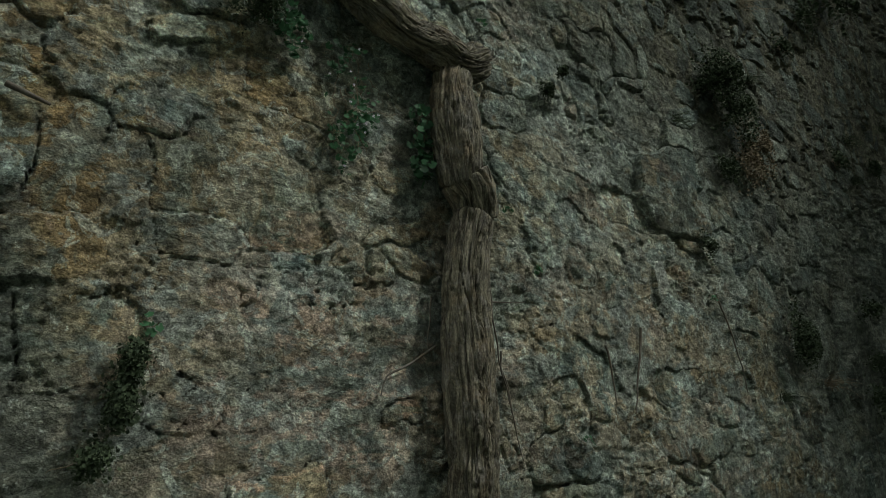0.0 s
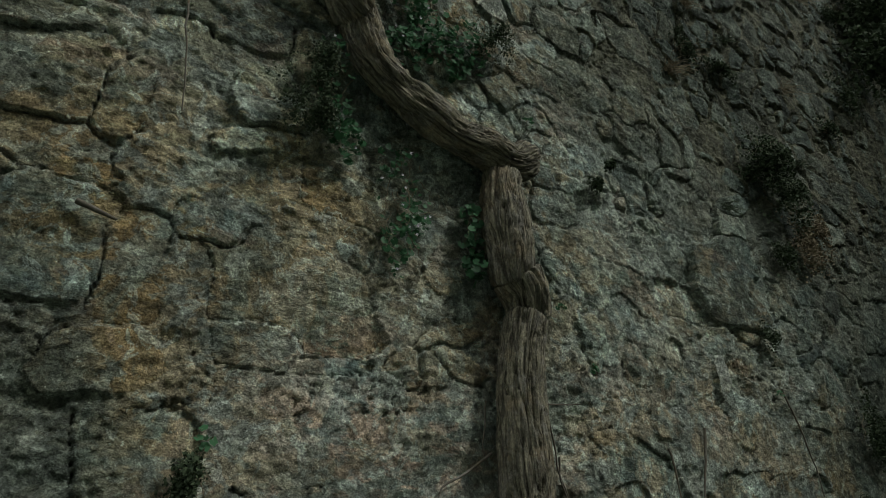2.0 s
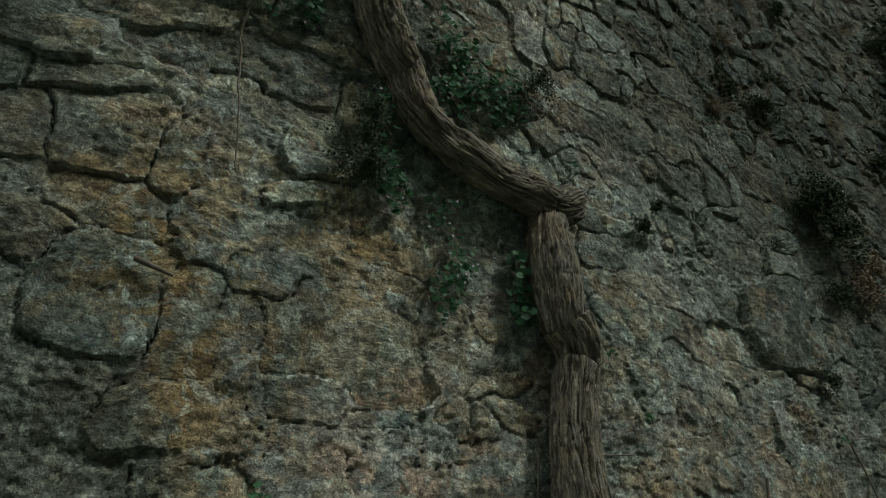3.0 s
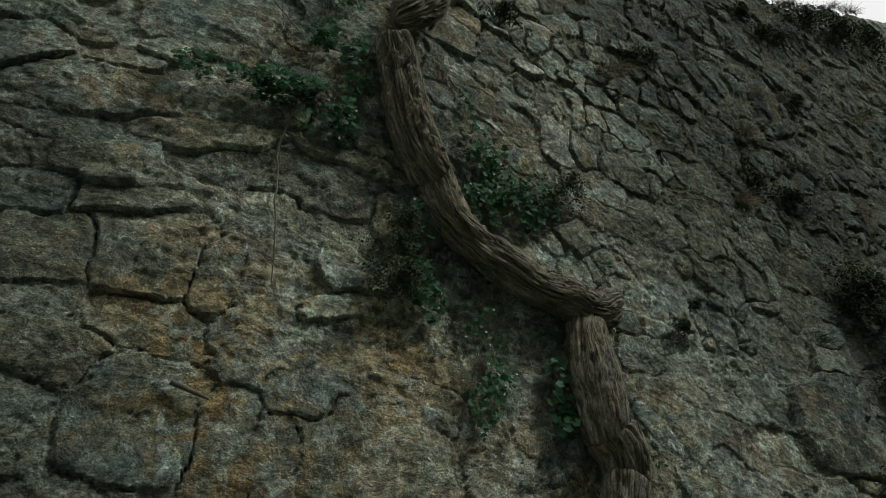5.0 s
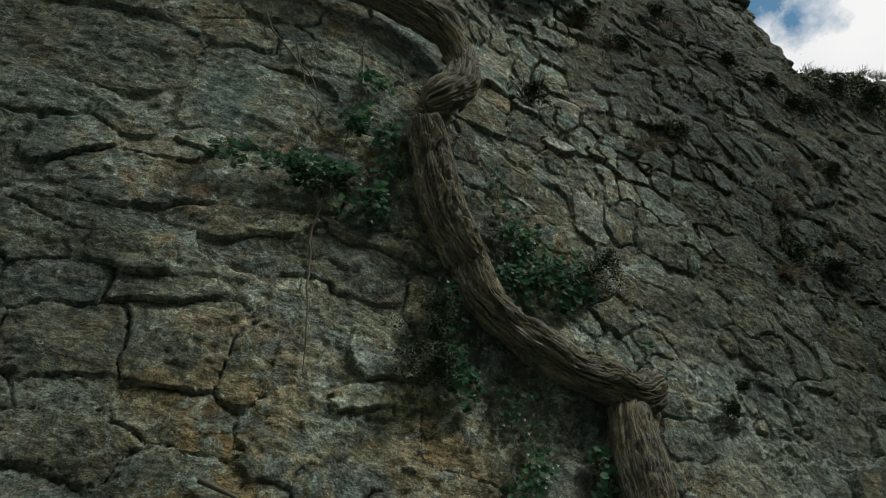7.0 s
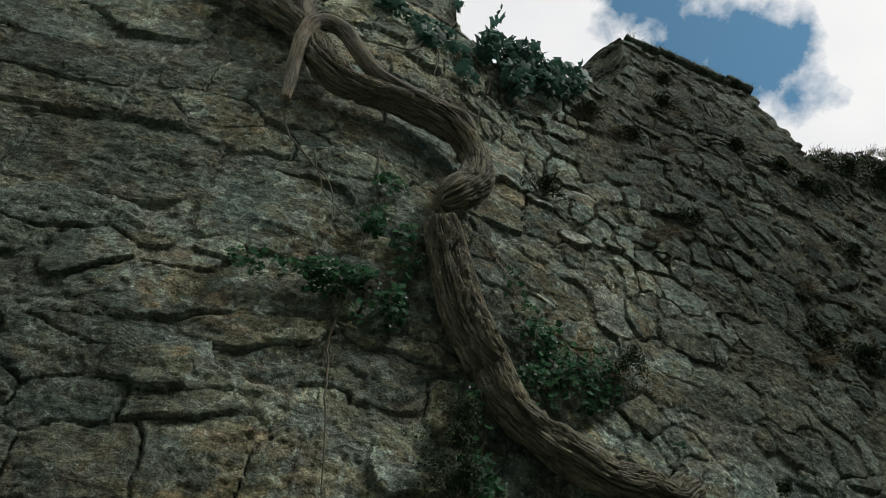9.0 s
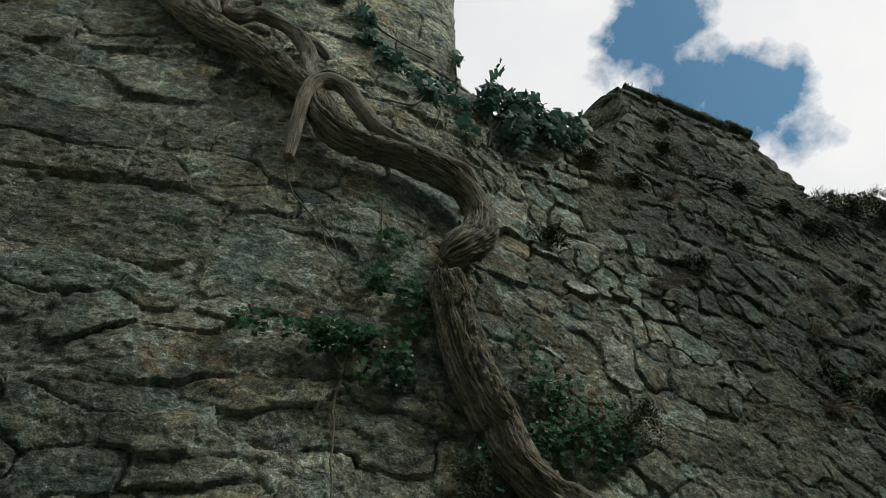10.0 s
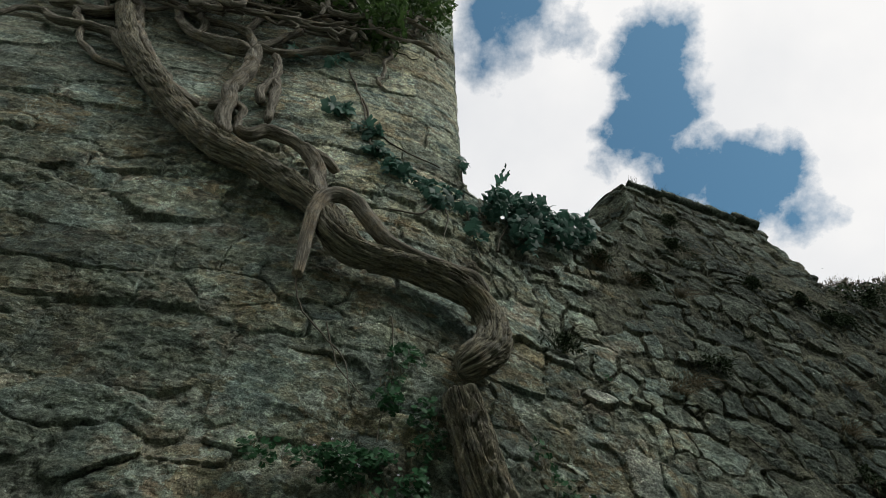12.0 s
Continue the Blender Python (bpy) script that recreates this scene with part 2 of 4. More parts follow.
def bark_material(name, dark, light, relief_depth=0.007):
    """Bark in long strands; the uv map runs round (u) and along (v) the stem, in metres."""
    m, nt, N, L, P = material(name)
    uv = N("ShaderNodeTexCoord").outputs["UV"]
    co = N("ShaderNodeTexCoord").outputs["Object"]

    def along(sx, sy, detail, rough, distortion):
        mp = N("ShaderNodeMapping")
        mp.inputs["Scale"].default_value = (sx, sy, 1.0)
        L(uv, mp.inputs["Vector"])
        return noise_node(N, L, mp.outputs["Vector"], 1.0, detail, rough, distortion)

    strands = along(95.0, 9.0, 4, 0.6, 0.5)
    fibres = along(170.0, 90.0, 5, 0.7, 0.5)
    # fissures where the noise crosses its mean
    cleft = calc(N, L, "ABSOLUTE", calc(N, L, "SUBTRACT", along(44.0, 3.6, 4, 0.55, 0.7), 0.5), 0)
    cleft = ramp(N, L, cleft, 0.0, 0.055)
    patch = noise_node(N, L, co, 9.0, 6, 0.65)
    skin = noise_node(N, L, co, 21.0, 7, 0.7)
    fine = noise_node(N, L, co, 160.0, 5, 0.72)
    col = blend(N, L, ramp(N, L, strands, 0.36, 0.64), dark, light)
    col = blend(N, L, calc(N, L, "MULTIPLY", ramp(N, L, patch, 0.5, 0.66), 0.5), col, (0.29, 0.23, 0.14))
    col = blend(N, L, calc(N, L, "MULTIPLY", ramp(N, L, skin, 0.50, 0.60), 0.6), col, (0.225, 0.225, 0.195))
    col = blend(N, L, calc(N, L, "MULTIPLY", calc(N, L, "SUBTRACT", 1.0, cleft), 0.55), col, (0.045, 0.036, 0.026))
    col = blend(N, L, 1.0, col, blend(N, L, ramp(N, L, fibres, 0.35, 0.65), (0.74, 0.74, 0.74), (1.24, 1.24, 1.24)), "MULTIPLY")
    col = blend(N, L, 1.0, col, blend(N, L, ramp(N, L, fine, 0.35, 0.65), (0.82, 0.82, 0.82), (1.16, 1.16, 1.16)), "MULTIPLY")
    L(col, P.inputs["Base Color"])
    P.inputs["Roughness"].default_value = 0.9
    P.inputs["Specular IOR Level"].default_value = 0.25
    h = calc(N, L, "ADD", calc(N, L, "MULTIPLY", cleft, 0.5), strands)
    h = calc(N, L, "ADD", h, calc(N, L, "MULTIPLY", fibres, 0.4))
    h = calc(N, L, "ADD", h, calc(N, L, "MULTIPLY", skin, 0.3))
    h = calc(N, L, "ADD", h, calc(N, L, "MULTIPLY", fine, 0.4))
    bump = N("ShaderNodeBump")
    bump.inputs["Strength"].default_value, bump.inputs["Distance"].default_value = 1.0, relief_depth
    L(h, bump.inputs["Height"])
    L(bump.outputs["Normal"], P.inputs["Normal"])
    return m


def leaf_material(name, dark, light, rough=0.5):
    m, nt, N, L, P = material(name)
    oi, geo = N("ShaderNodeObjectInfo"), N("ShaderNodeNewGeometry")
    rnd = calc(N, L, "FRACT", calc(N, L, "ADD", oi.outputs["Random"], geo.outputs["Random Per Island"]), 0)
    col = blend(N, L, rnd, dark, light)
    co = N("ShaderNodeTexCoord").outputs["Object"]
    v = noise_node(N, L, co, 90.0, 3, 0.6)
    col = blend(N, L, 1.0, col, blend(N, L, v, (0.7, 0.7, 0.7), (1.25, 1.25, 1.25)), "MULTIPLY")
    L(col, P.inputs["Base Color"])
    P.inputs["Roughness"].default_value = rough
    P.inputs["Specular IOR Level"].default_value = 0.3 if rough < 0.45 else 0.12
    if rough < 0.7:
        thin, both = N("ShaderNodeBsdfTranslucent"), N("ShaderNodeMixShader")
        L(col, thin.inputs["Color"])
        both.inputs["Fac"].default_value = 0.35
        L(P.outputs["BSDF"], both.inputs[1])
        L(thin.outputs["BSDF"], both.inputs[2])
        L(both.outputs["Shader"], nt.nodes["Material Output"].inputs["Surface"])
    return m


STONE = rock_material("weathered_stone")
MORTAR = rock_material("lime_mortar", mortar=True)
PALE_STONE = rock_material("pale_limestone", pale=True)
BARK = bark_material("furrowed_bark", (0.086, 0.086, 0.064), (0.275, 0.262, 0.185))
YOUNG_BARK = bark_material("smooth_bark", (0.10, 0.093, 0.074), (0.265, 0.248, 0.195), 0.003)
TOADFLAX = leaf_material("small_leaf_green", (0.030, 0.085, 0.040), (0.075, 0.20, 0.095))
MOSSY = leaf_material("cushion_green", (0.028, 0.044, 0.026), (0.075, 0.108, 0.058), 0.8)
IVY = leaf_material("ivy_green", (0.040, 0.105, 0.080), (0.095, 0.21, 0.16), 0.46)
VINE_LEAF = leaf_material("fresh_green", (0.035, 0.075, 0.022), (0.085, 0.15, 0.045))
DRY = leaf_material("dry_stem", (0.15, 0.13, 0.085), (0.29, 0.255, 0.175), 0.9)
PETAL = leaf_material("pale_petal", (0.6, 0.55, 0.66), (0.75, 0.72, 0.8), 0.7)

# ---- numbers for the wall ----
RNG = np.random.RandomState(7)
TABLE = RNG.rand(256, 256)


def vnoise(x, z):
    xi, zi = np.floor(x).astype(int), np.floor(z).astype(int)
    fx, fz = x - xi, z - zi
    fx, fz = fx * fx * fx * (fx * (fx * 6 - 15) + 10), fz * fz * fz * (fz * (fz * 6 - 15) + 10)
    a, b = TABLE[xi & 255, zi & 255], TABLE[(xi + 1) & 255, zi & 255]
    c, d = TABLE[xi & 255, (zi + 1) & 255], TABLE[(xi + 1) & 255, (zi + 1) & 255]
    return (a * (1 - fx) + b * fx) * (1 - fz) + (c * (1 - fx) + d * fx) * fz


def fbm(x, z, freq, octaves=4, gain=0.5, seed=0.0):
    """-1 to 1 or so."""
    out, amp, tot = 0.0, 1.0, 0.0
    for i in range(octaves):
        out = out + amp * (vnoise(x * freq + seed + 17.3 * i, z * freq + 1.7 * seed + 5.1 * i) * 2 - 1)
        tot += amp
        amp *= gain
        freq *= 2.03
    return out / tot * 1.6


def ridged(x, z, freq, octaves=3, seed=0.0):
    out, amp = 0.0, 1.0
    for i in range(octaves):
        out = out + amp * (1 - np.abs(vnoise(x * freq + seed + 9.1 * i, z * freq + seed + 3.3 * i) * 2 - 1))
        amp *= 0.5
        freq *= 2.1
    return out / 1.75


def softplus(v):
    return np.logaddexp(0, v)


def wall_y(x, z):
    """The face of the wall: bends away to the east, leans back a little there."""
    lean = -0.0532 + 0.0684 / (1 + np.exp(-(x - 0.5) / 0.15))
    return 3 + 0.1758 * 0.3 * softplus((x - 0.2455) / 0.3) + 0.0502 * (z - 2.5) + lean * 0.4 * softplus((z - 2.096) / 0.4)


def belly_of(x, z):
    """Slow swelling and hollowing of the old face."""
    return 0.026 * fbm(x, z, 1.2, 3, 0.5, 20.0)


TOWER_EDGE = 0.455


def top_of_wall(x):
    """The ruined skyline."""
    xs = [-9, 0.46, 0.461, 0.617, 0.66, 0.916, 1.22, 1.496, 1.538, 1.644, 1.767, 2.19, 2.78, 3.04, 3.1, 3.106, 3.112, 3.12, 3.13, 3.35, 3.81, 4.3, 5.5, 7, 9]
    zs = [9.6, 9.6, 5.01, 5.07, 4.92, 5.0, 5.17, 5.902, 6.074, 6.164, 6.21, 6.245, 6.31, 6.4, 6.45, 6.2, 5.95, 5.75, 5.5, 5.66, 5.87, 6.22, 6.85, 7.5, 8.2]
    rough = 0.05 * fbm(x, x * 0, 5.0, 3, 0.6, 3.0) * (x > 0.47)
    return np.interp(x, xs, zs) + rough


def set_back(x, z):
    """The raised part has a side face that runs back from its corner."""
    foot = np.interp(x, [1.0, 1.25, 1.45, 1.7, 1.78], [5.1, 5.15, 5.25, 5.65, 6.2])
    return 1.0 * np.clip(1.78 - x, 0, 1) * smooth(z, foot, foot + 0.08) * (x > 0.9)


def smooth(v, lo, hi):
    t = np.clip((v - lo) / (hi - lo), 0, 1)
    return t * t * (3 - 2 * t)


# ---- building helpers ----
def part(name, me, mat, parent=None, label=""):
    """Links a mesh (or bmesh) as one object, under parent if given."""
    if isinstance(me, bmesh.types.BMesh):
        bm, me = me, bpy.data.meshes.new(name)
        bm.to_mesh(me)
        bm.free()
    ob = new(name, me)
    if mat is not None and not me.materials:
        me.materials.append(mat)
    if parent is not None:
        ob.parent = parent
    if label:
        ob["label"] = label
    return ob


def mesh_of(name, verts, quads, uvs=None, flat=False):
    me = bpy.data.meshes.new(name)
    verts, quads = np.asarray(verts, np.float32), np.asarray(quads, np.int32)
    n = quads.shape[1]
    me.vertices.add(len(verts))
    me.vertices.foreach_set("co", verts.ravel())
    me.loops.add(quads.size)
    me.loops.foreach_set("vertex_index", quads.ravel())
    me.polygons.add(len(quads))
    me.polygons.foreach_set("loop_start", np.arange(0, quads.size, n, dtype=np.int32))
    if uvs is not None:
        lay = me.uv_layers.new(name="uv")
        lay.data.foreach_set("uv", np.asarray(uvs, np.float32)[quads.ravel()].ravel())
    me.update(calc_edges=True)
    me.validate()
    if not flat:
        me.shade_smooth()
    return me


def empty(name, at=(0, 0, 0)):
    ob = new(name)
    ob.location = at
    return ob


# ---- the stone wall ----
# stones that stand out, zone by zone: centre x, z, half width, half height, how far they stand proud
LOW_STONES = [
    (-0.01, 1.77, 0.095, 0.052, 0.016, 3), (0.19, 2.10, 0.07, 0.036, 0.012, -6), (0.27, 2.34, 0.10, 0.032, 0.010, 8),
    (0.49, 1.78, 0.08, 0.022, -0.012, 6), (2.21, 2.35, 0.17, 0.15, 0.05, 0), (2.29, 2.62, 0.075, 0.055, 0.04, 0),
    (2.045, 1.93, 0.035, 0.07, 0.03, 0), (-0.15, 2.02, 0.12, 0.10, 0.012, 4), (0.02, 1.98, 0.07, 0.10, 0.004, 0),
]
LEFT_STONES = [
    (-0.18, 3.22, 0.16, 0.145, 0.020, -4), (-0.38, 2.62, 0.085, 0.047, 0.040, -5), (-0.45, 2.86, 0.15, 0.062, 0.022, -4),
    (-0.54, 3.07, 0.085, 0.030, 0.045, -6), (-0.63, 2.96, 0.075, 0.055, 0.036, 4), (-0.40, 2.96, 0.078, 0.036, 0.026, -3),
    (-0.31, 3.03, 0.045, 0.030, 0.044, -18), (-0.60, 3.89, 0.073, 0.12, 0.026, 3),
    (-0.45, 3.86, 0.062, 0.13, 0.030, -3), (-0.72, 3.36, 0.22, 0.135, 0.004, -3), (-0.15, 3.60, 0.055, 0.040, 0.024, 0),
    (-0.30, 3.53, 0.10, 0.050, 0.010, 2), (-0.47, 3.66, 0.125, 0.060, 0.018, -3), (-0.54, 2.52, 0.11, 0.045, 0.012, 3),
    (-0.28, 2.53, 0.115, 0.036, 0.016, 4),
]
UPPER_STONES = [
    (-1.05, 3.79, 0.22, 0.085, 0.045, -4), (-1.14, 4.05, 0.17, 0.11, 0.020, 2), (-0.86, 4.22, 0.20, 0.12, 0.028, -3),
    (0.10, 3.68, 0.17, 0.07, 0.026, -8), (0.27, 3.86, 0.13, 0.11, 0.018, -10), (0.08, 2.92, 0.040, 0.036, 0.030, 10),
    (-1.46, 4.42, 0.21, 0.10, 0.030, 0), (-0.52, 2.72, 0.14, 0.036, 0.008, 2), (0.03, 2.61, 0.066, 0.027, 0.010, 0),
]
RIGHT_STONES = [
    (1.05, 3.25, 0.066, 0.085, 0.034, 0), (1.18, 3.27, 0.075, 0.085, 0.040, -20), (0.83, 3.79, 0.058, 0.028, 0.05, -12),
    (0.93, 3.62, 0.06, 0.04, 0.05, 0), (0.58, 3.57, 0.10, 0.075, 0.055, -8), (0.53, 3.35, 0.044, 0.085, 0.036, 3),
    (1.24, 2.97, 0.10, 0.060, 0.024, 0), (1.45, 3.51, 0.10, 0.080, 0.030, -15), (1.38, 3.25, 0.10, 0.060, 0.030, -10),
    (1.51, 3.02, 0.115, 0.08, 0.024, 0), (0.66, 3.89, 0.095, 0.07, 0.04, -6), (1.80, 3.39, 0.12, 0.085, 0.030, 0),
]


PALE = {(0.83, 3.79), (0.93, 3.62), (2.045, 1.93), (1.05, 3.25)}


def lay_stones():
    """Every stone: x, z, half sizes, proud, exposed (0 or 1), zone."""
    rnd = random.Random(11)
    seeds = []
    for zone, some in enumerate((LOW_STONES, LEFT_STONES, UPPER_STONES, RIGHT_STONES)):
        for x, z, a, b, p, turn in some:
            seeds.append((x, z, a, b, p, 1, (0, 1, 1, 4)[zone], radians(turn)))
    fixed = list(seeds)

    def rows(zone, x0, x1, z0, z1, w, h, bare, lo, hi):
        z = z0
        while z < z1:
            hh = h * rnd.uniform(0.6, 1.5)
            x = x0 + rnd.uniform(-0.5, 0) * w
            while x < x1:
                ww = w * rnd.choice((0.5, 0.8, 1.0, 1.3, 1.9)) * rnd.uniform(0.8, 1.2)
                sh = hh
                if zone > 2:
                    sh = hh * rnd.choice((0.55, 0.8, 1.0, 1.35)) * rnd.uniform(0.85, 1.15)
                    ww *= rnd.uniform(0.7, 1.25)
                cx, cz = x + ww / 2, z + hh / 2 + rnd.uniform(-0.33, 0.33) * hh * (1.25 if zone > 2 else 1.0)
                x += ww
                if any(abs(cx - s[0]) < s[2] + ww * 0.3 and abs(cz - s[1]) < s[3] + hh * 0.3 for s in fixed):
                    continue
                seeds.append((cx, cz, ww / 2, sh / 2, rnd.uniform(lo, hi), int(rnd.random() < bare), zone, rnd.gauss(0, 0.07 if zone < 3 else 0.5)))
            z += hh

    rows(0, -1.8, 0.75, 0.9, 2.45, 0.21, 0.15, 0.40, 0.001, 0.010)
    rows(1, -3.0, 0.45, 2.45, 4.6, 0.24, 0.125, 0.92, 0.002, 0.034)
    rows(2, -3.4, 0.45, 4.6, 9.7, 0.50, 0.27, 0.90, 0.002, 0.016)
    rows(3, 0.75, 7.5, 0.9, 2.45, 0.17, 0.15, 0.60, 0.002, 0.016)
    rows(4, 0.6, 9.0, 2.45, 3.35, 0.145, 0.13, 0.86, 0.003, 0.026)
    rows(4, 0.47, 9.0, 3.35, 7.4, 0.12, 0.112, 0.84, 0.004, 0.034)
    return np.array(seeds), len(fixed)


def spaced(*spans):
    out = []
    for a, b, step in spans:
        out.append(np.linspace(a, b, max(2, int(round((b - a) / step)) + 1))[:-1])
    return np.concatenate(out + [[spans[-1][1]]])


SEEDS, CHOSEN = lay_stones()
GX = spaced((-3.2, -1.0, 0.015), (-1.0, TOWER_EDGE, 0.0052), (TOWER_EDGE, 2.2, 0.0054), (2.2, 2.4, 0.008), (2.4, 3.6, 0.012), (3.6, 5.2, 0.02), (5.2, 9.0, 0.05))
GZ = spaced((0.0, 0.9, 0.06), (0.9, 1.15, 0.008), (1.15, 3.9, 0.0053), (3.9, 6.6, 0.011), (6.6, 9.6, 0.03))


def relief(x, z):
    """How far the face stands proud at x, z, and the stone it belongs to (-1 for mortar and render)."""
    best, second = np.full(x.shape, 9.0), np.full(x.shape, 9.0)
    who = np.zeros(x.shape, int)
    wx = x + 0.026 * fbm(x, z, 5.0, 3, 0.5, 1.0) + 0.003 * fbm(x, z, 38.0, 2, 0.5, 14.0)
    wz = z + 0.022 * fbm(x, z, 6.0, 3, 0.5, 4.0) + 0.003 * fbm(x, z, 38.0, 2, 0.5, 15.0) + 0.02 * np.sin(x * 2.1 + 1.3 * z)
    step = 0.3
    tx, tz = np.floor(x[:, 0] / step).astype(int), np.floor(z[0] / step).astype(int)
    for i in np.unique(tx):
        cols = np.nonzero(tx == i)[0]
        for j in np.unique(tz):
            rowz = np.nonzero(tz == j)[0]
            cx, cz = (i + 0.5) * step, (j + 0.5) * step
            pick = np.nonzero((np.abs(SEEDS[:, 0] - cx) < 0.75) & (np.abs(SEEDS[:, 1] - cz) < 0.6))[0]
            sl = np.ix_(cols, rowz)
            if not len(pick):
                continue
            px, pz = wx[sl], wz[sl]
            b1, b2, w1 = best[sl], second[sl], who[sl]
            for k in pick:
                sx, sz, a, b = SEEDS[k, :4]
                ca, sa = math.cos(SEEDS[k, 7]), math.sin(SEEDS[k, 7])
                u, v = np.abs((px - sx) * ca + (pz - sz) * sa) / a, np.abs((pz - sz) * ca - (px - sx) * sa) / b
                d = np.sqrt(np.sqrt(u * u * u * u + v * v * v * v))
                closer = d < b1
                b2 = np.where(closer, b1, np.minimum(b2, d))
                b1 = np.where(closer, d, b1)
                w1 = np.where(closer, k, w1)
            best[sl], second[sl], who[sl] = b1, b2, w1
    s = SEEDS[who]
    small = np.minimum(s[..., 2], s[..., 3])
    gap = (second - best) * small * 0.7
    bare = s[..., 5] * (best < 1.35)
    zone = s[..., 6]
    edge = smooth(gap, 0.0005, np.where(zone > 2, 0.007, 0.005))
    # each stone's own tilt
    tilt = np.sin(who * 12.9898) * 43758.5453
    tilt = tilt - np.floor(tilt)
    tilt2 = np.sin(who * 78.233) * 24634.6345
    tilt2 = tilt2 - np.floor(tilt2)
    s = s.copy()
    s[..., 4] *= np.where(zone > 2, 0.44 + 0.14 * smooth(z, 3.3, 4.2), np.where(zone == 1, 0.40, 0.7))
    lean = ((tilt - 0.5) * (wx - s[..., 0]) / s[..., 2] + (tilt2 - np.where(zone > 2, 0.5, 0.6)) * (wz - s[..., 1]) / s[..., 3]) * np.minimum(0.6 * s[..., 4] + 0.002, np.where(zone > 2, 0.012, 0.008))
    # broken faces: each stone is cut by a few planes
    facet = np.full(x.shape, 9.0)
    dx, dz = wx - s[..., 0], wz - s[..., 1]
    for k in range(6):
        u = np.sin(who * 3.917 + k * 11.31) * 9631.17
        u = u - np.floor(u)
        v = np.sin(who * 7.331 + k * 5.77) * 7213.9
        v = v - np.floor(v)
        a = (k + u) * 1.0472
        facet = np.minimum(facet, s[..., 4] * (0.75 + 0.6 * v) + 0.004 - (0.02 + np.where(zone > 2, 0.22, 0.15) * v * u) * (np.cos(a) * dx + np.sin(a) * dz))
    facet = np.maximum(facet, 0.1 * s[..., 4] - 0.012)

    def ledges(v, count):
        """Steps with sharp lips where v would run smoothly."""
        q = v * count
        f = np.floor(q)
        return (f + smooth(q - f, 0.0, 0.16)) / count

    # cleavage along the bedding, in each stone a little different
    skew = wz + 0.10 * wx + 0.05 * (tilt - 0.5)
    cleave = ledges(fbm(x * 0.45 + tilt, skew * 1.5 + tilt2, 3.4, 5, 0.55, 12.0), 5)
    flakes = ledges(fbm(x * 0.6, skew * 1.4, 10.0, 4, 0.6, 61.0), 4)
    chips = ridged(x * 0.7, z * 1.6, 11.0, 3, 2.0) - 0.55
    chosen = who < CHOSEN
    coarse = np.where(chosen, 0.6, 1.0) * (0.4 + 0.8 * smooth(fbm(x, z, 3.1, 4, 0.6, 27.0), -0.25, 0.35))
    grain = fbm(x, z * 1.4, 28.0, 4, 0.72, 6.0)
    pits = fbm(x, z, 70.0, 2, 0.7, 8.0)
    cl = np.where(zone == 1, 0.012, np.where(zone == 2, 0.010, np.where(zone == 0, 0.008, 0.007)))
    depth = np.where(zone == 2, 0.6, 1.0)
    stone = np.where(zone == 2, s[..., 4] * (0.5 + 0.5 * edge), facet) + lean + cl * cleave + depth * (0.0045 * flakes + 0.004 * chips + coarse * (0.0036 * grain + 0.0020 * pits))
    swell = belly_of(x, z)
    # lime render: smooth skins, rough crumbling stretches, scales that have come away
    render = 0.004 * fbm(x, z, 5.0, 4, 0.6, 30.0) + coarse * (0.0040 * fbm(x, z, 15.0, 4, 0.7, 36.0) + 0.0036 * grain + 0.0022 * pits)
    cracked = np.abs(fbm(x, z * 1.3, 2.6, 5, 0.55, 40.0))
    flaw = smooth(fbm(x, z, 2.2, 3, 0.5, 44.0), -0.1, 0.35)
    render = render - 0.016 * flaw * (1 - smooth(cracked, 0.0, 0.012))
    flake = fbm(x * 0.7, z * 1.3, 3.2, 6, 0.62, 47.0)
    flake2 = fbm(x * 0.7, z * 1.3, 8.0, 5, 0.66, 63.0)
    render = render + 0.011 * ledges(flake, 3.3) + 0.008 * ledges(flake2, 3.7) + 0.004 * coarse * (ridged(x, z * 1.2, 13.0, 3, 50.0) - 0.6)
    runs = 0.010 * (ridged(x + 0.02 * fbm(x, z, 7.0, 2, 0.5, 91.0), z * 0.28, 11.0, 4, 88.0) - 0.6) * smooth(x, 1.1, 1.35) * (1 - smooth(z, 1.9, 2.6))
    render, stone = render + runs, stone + runs
    h = np.where(bare > 0, (render - 0.004) * (1 - edge) + (stone + 0.2 * render) * edge, render)
    crack = (1 - smooth(gap, 0.0, np.where(zone > 2, 0.006, 0.0045))) * np.maximum(smooth(fbm(x, z, 3.6, 3, 0.6, 55.0), -0.35, 0.15), 0.85 * chosen) * (bare > 0)
    h = h - np.where(zone == 0, 0.010, np.where(zone > 2, 0.010 + 0.003 * smooth(z, 3.3, 4.2), 0.0075)) * crack
    who = np.where((bare > 0) & (gap > np.where(zone == 4, 0.005, 0.003)), who, -1)
    return h + swell, who


def surface(x, z, out=0.0):
    """A point on the mean face, out metres in front of it."""
    return Vector((x, float(wall_y(np.float64(x), np.float64(z))) - out, z))


def build_wall():
    X, Z = np.meshgrid(GX, GZ, indexing="ij")
    h, who = relief(X, Z)
    top = top_of_wall(X)
    Zc = np.minimum(Z, top)
    Y = wall_y(X, Zc) - h + set_back(X, Zc)
    quoin = np.floor(Zc / 0.31)
    jag = 0.011 * (Zc - 6.9) + np.sin(quoin * 37.7) * 0.010 + 0.006 * fbm(Zc, Zc * 0, 14.0, 3, 0.6, 60.0)
    edge_fade = smooth(X, TOWER_EDGE - 0.12, TOWER_EDGE) * (X <= TOWER_EDGE + 1e-6) * (Zc > 5.0)
